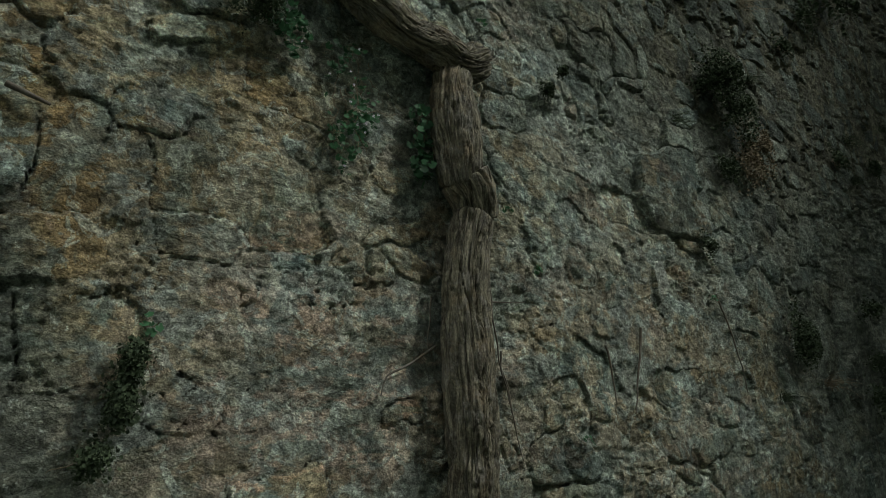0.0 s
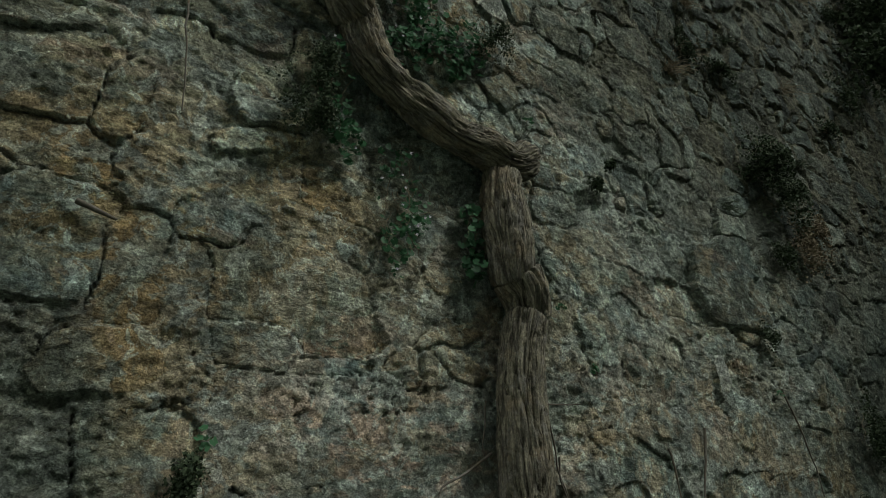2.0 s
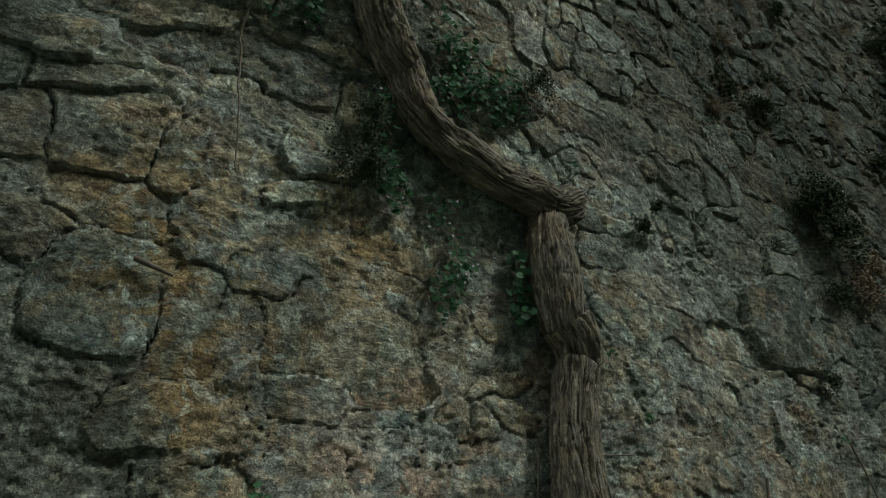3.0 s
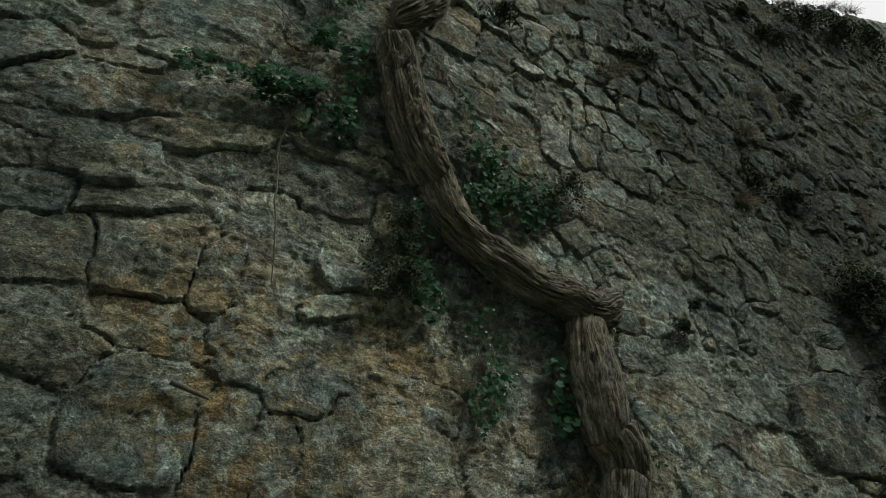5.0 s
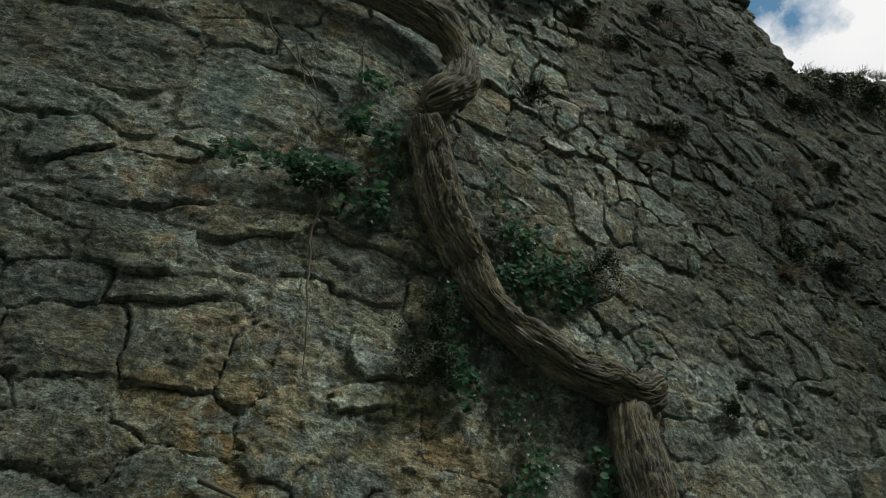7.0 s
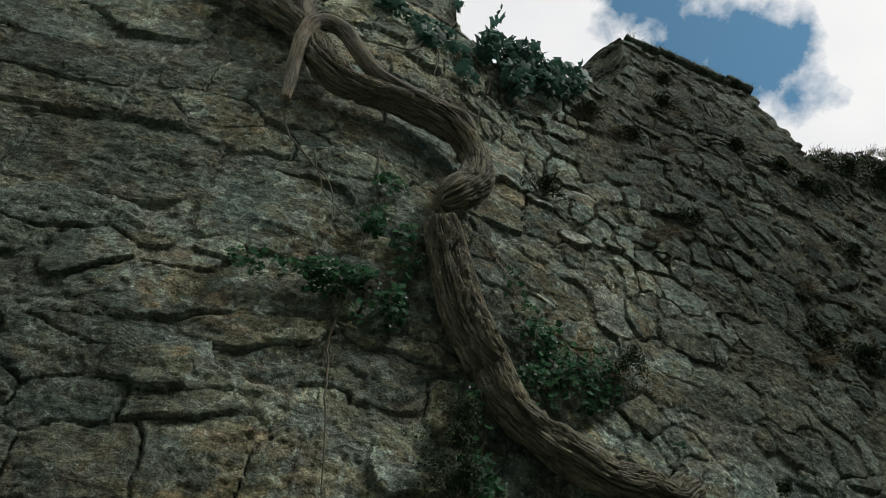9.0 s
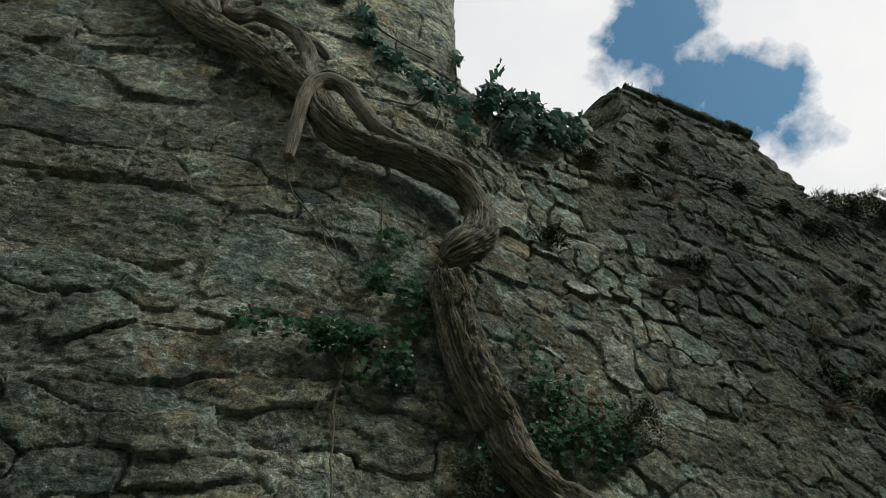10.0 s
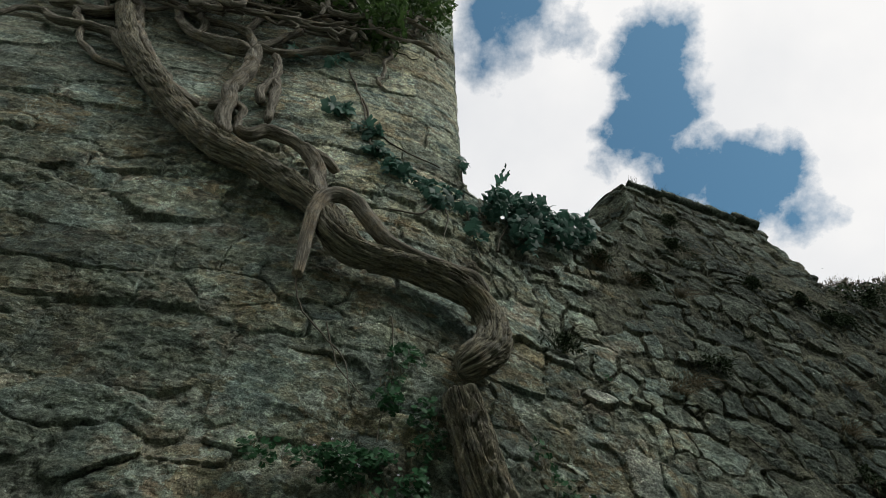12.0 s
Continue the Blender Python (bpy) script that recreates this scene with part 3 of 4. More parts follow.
    ragged = 0.06 * np.sin(np.floor(Zc / 0.13) * 5.3) + 0.03 * fbm(Zc, Zc * 0, 9.0, 3, 0.6, 66.0)
    Xc = X + jag * edge_fade + ragged * np.exp(-((X - 3.11) / 0.12) ** 2) * (Zc > 5.5)
    Y = Y + 0.02 * smooth(X, TOWER_EDGE - 0.025, TOWER_EDGE) * edge_fade
    # worn upper rim
    Y = Y + 0.10 * smooth(Zc, top - 0.12, top) ** 2 * (X > TOWER_EDGE)
    jit = np.random.RandomState(5)
    gx, gz = np.gradient(GX)[:, None], np.gradient(GZ)[None]
    inner = (np.abs(X - TOWER_EDGE) > 0.02) & (Z < top - 0.03)
    Xc = Xc + (jit.rand(*X.shape) - 0.5) * 0.6 * gx * inner
    Zc = Zc + (jit.rand(*X.shape) - 0.5) * 0.6 * gz * inner
    verts = np.stack([Xc, Y, Zc], -1).reshape(-1, 3)
    nx, nz = X.shape
    idx = np.arange(nx * nz).reshape(nx, nz)
    quads = np.stack([idx[:-1, :-1], idx[1:, :-1], idx[1:, 1:], idx[:-1, 1:]], -1).reshape(-1, 4)
    w4 = who.ravel()[quads]
    zq, xq = Z.ravel()[quads], X.ravel()[quads]
    tq = top.ravel()[quads]
    keep = (zq[:, 0] < tq.max(1)) & ~((np.ptp(tq, axis=1) > 1.0) & (zq[:, 0] > 5.0))
    quads, w4 = quads[keep], w4[keep]
    same = (w4 == w4[:, :1]).all(1) & (w4[:, 0] >= 0)
    owner = np.where(same, w4[:, 0], -1)

    wall = empty("wall_north")
    tagged(wall, "old castle wall of grey-brown rubble stone, weathered and mossy", "wall", kind="structure")

    def cut(q):
        used, inv = np.unique(q.ravel(), return_inverse=True)
        return verts[used], inv.reshape(q.shape)

    v, q = cut(quads[owner < 0])
    part("mortar", mesh_of("mortar", v, q, flat=True), MORTAR, wall, "crumbling lime mortar and render")
    order = np.argsort(owner, kind="stable")
    so = owner[order]
    starts = np.searchsorted(so, np.arange(len(SEEDS)))
    ends = np.searchsorted(so, np.arange(len(SEEDS)), side="right")
    rest_v, rest_q, base, made = [], [], 0, 0
    near_first = sorted(range(len(SEEDS)), key=lambda k: (SEEDS[k, 0] - 0.5) ** 2 + (SEEDS[k, 1] - 2.9) ** 2)
    for k in near_first:
        if ends[k] - starts[k] < 6:
            if ends[k] > starts[k]:
                v, q = cut(quads[order[starts[k]:ends[k]]])
                rest_v.append(v), rest_q.append(q + base)
                base += len(v)
            continue
        v, q = cut(quads[order[starts[k]:ends[k]]])
        # sides that run back into the mortar
        e = np.concatenate([q[:, [0, 1]], q[:, [1, 2]], q[:, [2, 3]], q[:, [3, 0]]])
        key = np.sort(e, 1)
        code = key[:, 0].astype(np.int64) * len(v) + key[:, 1]
        _, first, count = np.unique(code, return_index=True, return_counts=True)
        rim = e[first[count == 1]]
        n = len(v)
        used, inv = np.unique(rim.ravel(), return_inverse=True)
        inv = inv.reshape(rim.shape)
        back = v[used] + np.array([0, 0.06, 0])
        side = np.stack([rim[:, 1], rim[:, 0], n + inv[:, 0], n + inv[:, 1]], 1)
        v, q = np.concatenate([v, back]), np.concatenate([q, side])
        if made < 300:
            part("stone", mesh_of("stone", v, q, flat=True), PALE_STONE if tuple(SEEDS[k, :2]) in PALE else STONE, wall)
            made += 1
        else:
            rest_v.append(v), rest_q.append(q + base)
            base += len(v)
    far = part("stonework", mesh_of("stonework", np.concatenate(rest_v), np.concatenate(rest_q), flat=True), STONE, wall, "rubble stones higher up and farther along")
    far["kind"] = "stuff"

    # the top of the wall and its far side
    xs = GX[GX > TOWER_EDGE][::2]
    t = top_of_wall(xs)
    strips = []
    for n, dy in enumerate((0.09, 0.2, 0.35, 0.5, 0.65, 0.8)):
        strips.append(np.stack([xs, wall_y(xs, t) + set_back(xs, t) + dy, t + 0.03 * fbm(xs, xs * 0 + n, 6.0, 3, 0.6, 70.0) + 0.05 * (0 < n < 4)], -1))
    strips.append(np.stack([xs, wall_y(xs, t) + 0.82, xs * 0], -1))
    S = np.stack(strips, 1)
    i2 = np.arange(S.shape[0] * S.shape[1]).reshape(S.shape[:2])
    q = np.stack([i2[:-1, :-1], i2[1:, :-1], i2[1:, 1:], i2[:-1, 1:]], -1).reshape(-1, 4)
    part("wall_top", mesh_of("wall_top", S.reshape(-1, 3), q), MORTAR, wall, "ragged top of the wall with earth")
    # rough coping slabs on the raised part
    rnd = random.Random(3)
    cx = 1.82
    while cx < 2.95:
        ln = rnd.uniform(0.26, 0.42)
        u = np.linspace(-0.5, 0.5, 15)
        ring = [(-0.03, -0.045), (-0.05, -0.025), (-0.045, 0.002), (-0.02, 0.010), (0.3, 0.022), (0.62, 0.015), (0.62, -0.05)]
        zt = float(np.interp(cx + ln / 2, [1.79, 2.19, 2.78, 3.1], [6.20, 6.24, 6.31, 6.41])) + rnd.uniform(-0.012, 0.012)
        V = []
        for i, (dy, dz) in enumerate(ring):
            xx = cx + ln / 2 + u * (ln - 0.012)
            V.append(np.stack([xx, wall_y(xx, zt + 0 * xx) + dy + 0.012 * fbm(xx, xx * 0 + i, 9.0, 3, 0.6, 95.0), zt + dz + 0.012 * fbm(xx, xx * 0 + 3 * i, 9.0, 3, 0.6, 97.0)], -1))
        V = np.stack(V, 1)
        i2 = np.arange(V.shape[0] * V.shape[1]).reshape(V.shape[:2])
        nx2 = np.roll(i2, -1, 1)
        q = np.stack([i2[:-1], i2[1:], nx2[1:], nx2[:-1]], -1).reshape(-1, 4)
        me = mesh_of("coping_stone", V.reshape(-1, 3), q, flat=True)
        part("coping_stone", me, STONE, wall)
        cx += ln
    # return face of the tall part
    zs = np.linspace(4.7, 9.6, 160)
    ys = np.linspace(0.0, 1.2, 30)
    A, B = np.meshgrid(zs, ys, indexing="ij")
    jx = TOWER_EDGE + 0.011 * (A - 6.9) + np.sin(np.floor(A / 0.31) * 37.7) * 0.010 + 0.006 * fbm(A, A * 0, 14.0, 3, 0.6, 60.0)
    V = np.stack([jx + 0.008 * fbm(A, B, 8.0, 3, 0.6, 80.0) * smooth(B, 0, 0.1), wall_y(TOWER_EDGE + 0 * A, A) + B + 0.012, A], -1)
    i2 = np.arange(V.shape[0] * V.shape[1]).reshape(V.shape[:2])
    q = np.stack([i2[:-1, :-1], i2[:-1, 1:], i2[1:, 1:], i2[1:, :-1]], -1).reshape(-1, 4)
    part("return_face", mesh_of("return_face", V.reshape(-1, 3), q), STONE, wall)
    # thickness of the tall part: its top, its back and its far end
    xs = np.linspace(-3.2, TOWER_EDGE - 0.02, 40)
    S = np.stack([np.stack([xs, wall_y(xs, xs * 0 + z) + dy, xs * 0 + zz], -1) for dy, z, zz in ((0.0, 9.6, 9.58), (0.6, 9.6, 9.62), (1.2, 9.6, 9.58), (1.2, 4.7, 4.7), (1.2, 0.0, 0.0))], 1)
    i2 = np.arange(S.shape[0] * S.shape[1]).reshape(S.shape[:2])
    q = np.stack([i2[:-1, :-1], i2[1:, :-1], i2[1:, 1:], i2[:-1, 1:]], -1).reshape(-1, 4)
    part("wall_back", mesh_of("wall_back", S.reshape(-1, 3), q), MORTAR, wall, "plain back of the tall part")
    zs = np.linspace(0.0, 9.6, 40)
    A, B = np.meshgrid(zs, np.linspace(0.0, 1.2, 8), indexing="ij")
    V = np.stack([-3.2 + 0.02 * fbm(A, B, 3.0, 3, 0.6, 84.0), wall_y(A * 0 - 3.2, A) + B, A], -1)
    i2 = np.arange(V.shape[0] * V.shape[1]).reshape(V.shape[:2])
    q = np.stack([i2[:-1, :-1], i2[1:, :-1], i2[1:, 1:], i2[:-1, 1:]], -1).reshape(-1, 4)
    part("wall_end", mesh_of("wall_end", V.reshape(-1, 3), q), STONE, wall)
    return wall


def slab(name, lo, hi):
    bm = bmesh.new()
    bmesh.ops.create_cube(bm, size=1.0)
    for v in bm.verts:
        v.co = Vector([(a + b) / 2 + c * (b - a) for a, b, c in zip(lo, hi, v.co)])
    return bm


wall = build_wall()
ground = part("ground", slab("ground", (-300, -300, -0.5), (300, 300, 0.0)), MORTAR)
tagged(ground, "bare trodden earth at the foot of the wall", "ground", kind="structure")
# unseen wall added behind the camera to cut the low sky light
closing = part("wall_south", slab("wall_south", (-14, -3.4, 0), (16, -2.9, 8.0)), MORTAR)
# another unseen one, added to block sun and sky at the right end
closing_east = part("wall_east", slab("wall_east", (7.0, -3.4, 0), (7.4, 4.1, 7.7)), MORTAR)
tagged(closing_east, "plain unseen wall added to shade the right end", "wall", kind="structure")
tagged(closing, "plain unseen wall added to hold back sky light", "wall", kind="structure")


# ---- the climbing stem ----
def catmull(rows, step=0.006):
    p = np.array(rows, float)
    p = np.concatenate([[2 * p[0] - p[1]], p, [2 * p[-1] - p[-2]]])
    out = []
    for i in range(1, len(p) - 2):
        n = max(2, int(np.linalg.norm(p[i + 1, :2] - p[i, :2]) / step))
        t = np.linspace(0, 1, n, endpoint=False)[:, None]
        a, b, c, d = p[i - 1], p[i], p[i + 1], p[i + 2]
        out.append(0.5 * (2 * b + (c - a) * t + (2 * a - 5 * b + 4 * c - d) * t ** 2 + (3 * b - a - 3 * c + d) * t ** 3))
    out.append(p[-2:-1])
    return np.concatenate(out)


def stem(name, rows, sides=40, step=0.006, furrow=0.24, knots=0.08, seed=0.0, twist=0.6, mat=None, parent=None, label="", cap=0.5, wobble=0.0):
    """A stem along rows of x, z, radius and distance of its axis from the wall."""
    c = catmull(rows, step)
    x, z, r, off = c.T
    x = x + wobble * fbm(z, x, 5.0, 3, 0.6, seed)
    z = z + wobble * fbm(x, z, 4.0, 3, 0.6, 7 + seed)
    axis = np.stack([x, wall_y(x, z) - off, z], -1)
    tan = np.gradient(axis, axis=0)
    tan /= np.linalg.norm(tan, axis=1)[:, None] + 1e-9
    for _ in range(6):
        tan[1:-1] = (tan[:-2] + tan[1:-1] * 2 + tan[2:]) / 4
    tan /= np.linalg.norm(tan, axis=1)[:, None]
    outw = np.array([0.0, -1.0, 0.0])
    nrm = outw - (tan @ outw)[:, None] * tan
    nrm /= np.linalg.norm(nrm, axis=1)[:, None]
    side = np.cross(tan, nrm)
    s = np.concatenate([[0], np.cumsum(np.linalg.norm(np.diff(axis, axis=0), axis=1))])
    th = np.linspace(0, 2 * np.pi, sides, endpoint=False)
    S, T = np.meshgrid(s, th, indexing="ij")
    R = np.repeat(r[:, None], sides, 1)
    # rounded ends
    end = np.minimum(s, s[-1] - s)
    R = R * np.sqrt(np.clip(1 - (1 - np.clip(end / (r * cap + 1e-6), 0, 1)) ** 2, 0.02, 1))[:, None]
    tw = T + twist * S * 3 + 0.25 * fbm(S, S * 0, 5.0, 2, 0.5, seed)
    cx, sx = np.cos(tw) * 1.6, np.sin(tw) * 1.6
    # strands, clefts and lifted scales run along the stem and weave
    girth = 2 * np.pi * float(np.mean(r))
    turn = (T + np.pi) % (2 * np.pi) / (2 * np.pi)
    A = turn * girth + 0.035 * fbm(S, turn * 3, 3.0, 3, 0.5, 20.0 + seed) + 0.008 * fbm(S, turn * 9, 14.0, 3, 0.6, 24.0 + seed) + twist * 0.10 * S

    def clefts(width, length, part_of, offset):
        v = np.abs(vnoise(A / width + offset + 3 * seed, S / length + offset + seed) * 2 - 1)
        return smooth(v, 0.0, part_of) - 0.8

    f0 = vnoise(turn * 5 + 4 * (A - turn * girth) + seed, S * 1.8 + 11)
    f1 = clefts(0.019, 0.21, 0.32, 40.0)
    f2 = clefts(0.010, 0.10, 0.40, 70.0)
    scale_n = vnoise(A / 0.034 + 5 * seed, S / 0.11 + 17 + seed) * 0.7 + vnoise(A / 0.015 + seed, S / 0.05 + 31) * 0.3
    scales = np.floor(scale_n * 5) / 5 - 0.45
    lump = fbm(cx * 0.7 + seed, sx * 0.7 + S * 5.5, 1.0, 3, 0.55, 90.0 + seed)
    grain = fbm(A, S * 0.35, 60.0, 3, 0.7, 8.0 + seed)
    R = R * (1 + furrow * (1.0 * (f0 - 0.5) + 0.70 * f1 + 0.36 * f2 + 0.40 * scales + 0.08 * grain) + knots * lump)
    V = axis[:, None] + R[..., None] * (np.cos(T)[..., None] * nrm[:, None] + np.sin(T)[..., None] * side[:, None])
    n, m = V.shape[:2]
    i2 = np.arange(n * m).reshape(n, m)
    nxt = np.roll(i2, -1, 1)
    q = np.stack([i2[:-1], nxt[:-1], nxt[1:], i2[1:]], -1).reshape(-1, 4)
    uv = np.stack([turn * girth, S], -1).reshape(-1, 2)
    return part(name, mesh_of(name, V.reshape(-1, 3), q, uv), mat or BARK, parent, label)


TRUNK_FOOT = [
    (1.056, 1.201, 0.072, 0.058), (1.058, 1.345, 0.074, 0.059), (1.056, 1.480, 0.074, 0.059), (1.051, 1.620, 0.071, 0.057),
    (1.051, 1.784, 0.066, 0.053), (1.073, 1.926, 0.063, 0.050), (1.095, 2.010, 0.062, 0.050),
]
TRUNK_MIDDLE = [
    (1.108, 1.978, 0.055, 0.044), (1.082, 2.060, 0.070, 0.056), (1.047, 2.113, 0.071, 0.057),
]
TRUNK_NECK = [
    (1.046, 2.082, 0.060, 0.050), (1.035, 2.125, 0.069, 0.056), (1.023, 2.203, 0.073, 0.059), (1.019, 2.277, 0.074, 0.059), (1.021, 2.397, 0.066, 0.053),
    (1.042, 2.459, 0.054, 0.044),
]
TRUNK_BEND = [
    (1.143, 2.552, 0.050, 0.053), (1.058, 2.501, 0.055, 0.064), (0.963, 2.521, 0.056, 0.065), (0.848, 2.531, 0.054, 0.063),
    (0.766, 2.563, 0.060, 0.068), (0.623, 2.642, 0.057, 0.055), (0.550, 2.709, 0.058, 0.056), (0.505, 2.821, 0.060, 0.048),
    (0.479, 2.839, 0.067, 0.064), (0.423, 2.936, 0.072, 0.067), (0.377, 3.072, 0.072, 0.078), (0.350, 3.202, 0.070, 0.086),
    (0.323, 3.302, 0.060, 0.098),
]
TRUNK_UPPER = [
    (0.336, 3.408, 0.044, 0.085), (0.379, 3.440, 0.062, 0.110), (0.454, 3.549, 0.067, 0.114), (0.477, 3.724, 0.055, 0.094),
    (0.412, 3.836, 0.053, 0.093), (0.280, 3.877, 0.058, 0.096), (0.117, 3.897, 0.057, 0.095), (-0.038, 3.895, 0.061, 0.098),
    (-0.146, 3.973, 0.068, 0.105), (-0.241, 4.183, 0.056, 0.084), (-0.392, 4.330, 0.061, 0.080), (-0.568, 4.466, 0.063, 0.081),
    (-0.753, 4.568, 0.069, 0.077), (-0.973, 4.803, 0.066, 0.074), (-1.236, 5.161, 0.068, 0.077), (-1.435, 5.465, 0.061, 0.071),
    (-1.592, 5.794, 0.057, 0.068), (-1.766, 6.231, 0.056, 0.066),
]
STUB_BRANCH = [
    (-0.248, 3.664, 0.019, 0.125), (-0.250, 3.771, 0.022, 0.127), (-0.253, 3.911, 0.027, 0.132), (-0.249, 4.070, 0.031, 0.135),
    (-0.224, 4.190, 0.032, 0.136), (-0.158, 4.229, 0.033, 0.136), (-0.090, 4.189, 0.032, 0.136), (-0.027, 4.085, 0.032, 0.135),
    (0.061, 3.968, 0.031, 0.134), (0.187, 3.922, 0.028, 0.132), (0.316, 3.918, 0.026, 0.131), (0.413, 3.926, 0.026, 0.131),
    (0.464, 3.863, 0.019, 0.125),
]
HOOK = [
    (-0.727, 4.805, 0.030, 0.054), (-0.657, 4.754, 0.033, 0.056), (-0.587, 4.829, 0.034, 0.057), (-0.462, 4.789, 0.033, 0.057),
    (-0.351, 4.691, 0.033, 0.056), (-0.271, 4.655, 0.030, 0.054), (-0.210, 4.577, 0.024, 0.049),
]
FORK = [
    (-0.399, 4.735, 0.030, 0.054), (-0.316, 4.591, 0.040, 0.062), (-0.262, 4.398, 0.041, 0.062), (-0.210, 4.234, 0.034, 0.057),
]
B1 = [
    (-2.282, 5.748, 0.019, 0.036), (-2.211, 5.922, 0.027, 0.042), (-2.046, 5.807, 0.033, 0.047), (-1.913, 5.753, 0.036, 0.049),
    (-1.780, 5.775, 0.037, 0.049), (-1.645, 5.711, 0.036, 0.049), (-1.466, 5.463, 0.035, 0.048),
]
B2 = [
    (-2.065, 6.197, 0.025, 0.040), (-1.890, 5.823, 0.025, 0.040), (-1.751, 5.537, 0.025, 0.040), (-1.615, 5.363, 0.024, 0.039),
    (-1.515, 5.330, 0.024, 0.039), (-1.395, 5.298, 0.021, 0.037),
]
B3 = [
    (-1.757, 6.398, 0.038, 0.050), (-1.592, 5.991, 0.039, 0.051), (-1.442, 5.652, 0.036, 0.049), (-1.268, 5.382, 0.031, 0.045),
    (-1.085, 5.108, 0.029, 0.043), (-0.964, 5.002, 0.026, 0.041),
]
B4 = [
    (-1.525, 6.444, 0.034, 0.048), (-1.346, 6.070, 0.036, 0.049), (-1.160, 5.921, 0.042, 0.054), (-0.995, 5.829, 0.059, 0.067),
    (-0.903, 5.838, 0.052, 0.062),
]
B5 = [
    (-0.889, 5.881, 0.060, 0.068), (-0.846, 5.518, 0.056, 0.064), (-0.839, 5.194, 0.049, 0.059), (-0.817, 4.948, 0.046, 0.057),
    (-0.772, 4.711, 0.049, 0.059),
]
B6 = [
    (-0.763, 5.920, 0.032, 0.045), (-0.691, 5.654, 0.034, 0.047), (-0.700, 5.382, 0.032, 0.045), (-0.716, 5.174, 0.030, 0.044),
]
B7 = [
    (-0.667, 5.530, 0.033, 0.046), (-0.648, 5.246, 0.031, 0.045), (-0.626, 4.968, 0.026, 0.041),
]
B8 = [
    (-0.284, 6.283, 0.023, 0.038), (-0.398, 6.211, 0.030, 0.044), (-0.530, 6.094, 0.033, 0.046), (-0.721, 5.956, 0.032, 0.046),
    (-0.878, 5.959, 0.035, 0.048),
]
B9 = [
    (-0.923, 5.056, 0.023, 0.039), (-0.816, 5.101, 0.026, 0.041), (-0.735, 5.052, 0.026, 0.041), (-0.742, 4.914, 0.023, 0.038),
    (-0.710, 4.804, 0.025, 0.040),
]
B10 = [
    (-1.594, 6.545, 0.031, 0.045), (-1.372, 6.362, 0.030, 0.044), (-1.144, 6.261, 0.030, 0.044), (-0.980, 6.177, 0.033, 0.047),
    (-0.899, 5.944, 0.032, 0.045),
]
B11 = [
    (-1.759, 6.237, 0.044, 0.055), (-1.854, 6.041, 0.042, 0.054), (-2.016, 6.070, 0.035, 0.048), (-2.167, 6.108, 0.028, 0.042),
]
B12 = [
    (-1.440, 6.663, 0.032, 0.045), (-1.281, 6.232, 0.030, 0.044), (-1.242, 5.970, 0.025, 0.040),
]
B13 = [
    (-0.892, 7.099, 0.030, 0.044), (-0.935, 6.674, 0.032, 0.046), (-0.998, 6.425, 0.031, 0.045), (-0.983, 6.194, 0.026, 0.041),
]
B14 = [
    (-0.639, 6.840, 0.025, 0.040), (-0.722, 6.366, 0.027, 0.041), (-0.790, 6.132, 0.029, 0.043), (-0.905, 6.004, 0.029, 0.043),
]
B15 = [
    (-0.050, 6.904, 0.017, 0.034), (-0.063, 6.375, 0.016, 0.032), (-0.098, 6.011, 0.016, 0.033), (-0.108, 5.801, 0.017, 0.034),
]
B16 = [
    (0.214, 7.965, 0.010, 0.028), (0.144, 7.308, 0.011, 0.029), (0.038, 6.936, 0.013, 0.030), (-0.084, 6.740, 0.015, 0.032),
    (-0.290, 6.694, 0.018, 0.035),
]

vine = empty("climbing_vine", (1.06, 3.0, 0.0))
tagged(vine, "old gnarled vine with thick furrowed grey-brown trunk climbing the wall", "climbing plant")
vine.location = (0, 0, 0)
FOOT_DOWN = [(1.05, -0.05, 0.095, 0.08), (1.07, 0.5, 0.08, 0.065), (1.065, 0.9, 0.074, 0.06)]
stem("trunk", FOOT_DOWN + TRUNK_FOOT, 160, 0.005, seed=1.0, parent=vine)
stem("trunk", TRUNK_MIDDLE, 160, 0.005, seed=2.0, parent=vine, cap=0.12)
stem("trunk", TRUNK_NECK, 160, 0.005, seed=3.0, parent=vine, cap=0.12)
stem("trunk", TRUNK_BEND, 160, 0.005, furrow=0.36, seed=4.0, parent=vine, cap=0.3)
stem("trunk", TRUNK_UPPER, 144, 0.006, furrow=0.30, seed=5.0, parent=vine, cap=0.3)
stem("branch", STUB_BRANCH, 28, 0.008, 0.10, 0.12, 6.0, mat=YOUNG_BARK, parent=vine, label="broken side branch looping over the trunk")
for n, rows in enumerate((HOOK, FORK, B1, B2, B3, B4, B5, B6, B7, B8, B9, B10, B11, B12, B13, B14, B15, B16)):
    stem("branch", [(bx, bz, br * (0.9 if n < 2 else 0.78), bo) for bx, bz, br, bo in rows], 26, 0.010, 0.20, 0.34, 10.0 + n, mat=YOUNG_BARK, parent=vine, cap=1.4, wobble=0.0 if n == 0 else 0.028)


# ---- plants on the wall ----
def leaf_shape(lobes, depth, cup, long=1.0):
    """A flat-ish leaf of unit width: rim points and a centre, with a fold."""
    n = lobes * 2 + 1
    pts = [(0.0, 0.0, 0.0)]
    for i in range(n):
        a = math.pi * (-0.92 + 1.84 * i / (n - 1)) + math.pi / 2
        r = 0.5 * (1.0 if i % 2 else 1.0 - depth)
        x, y = r * math.cos(a), r * math.sin(a) * long
        pts.append((x, y, cup * (x * x + y * y) * 4))
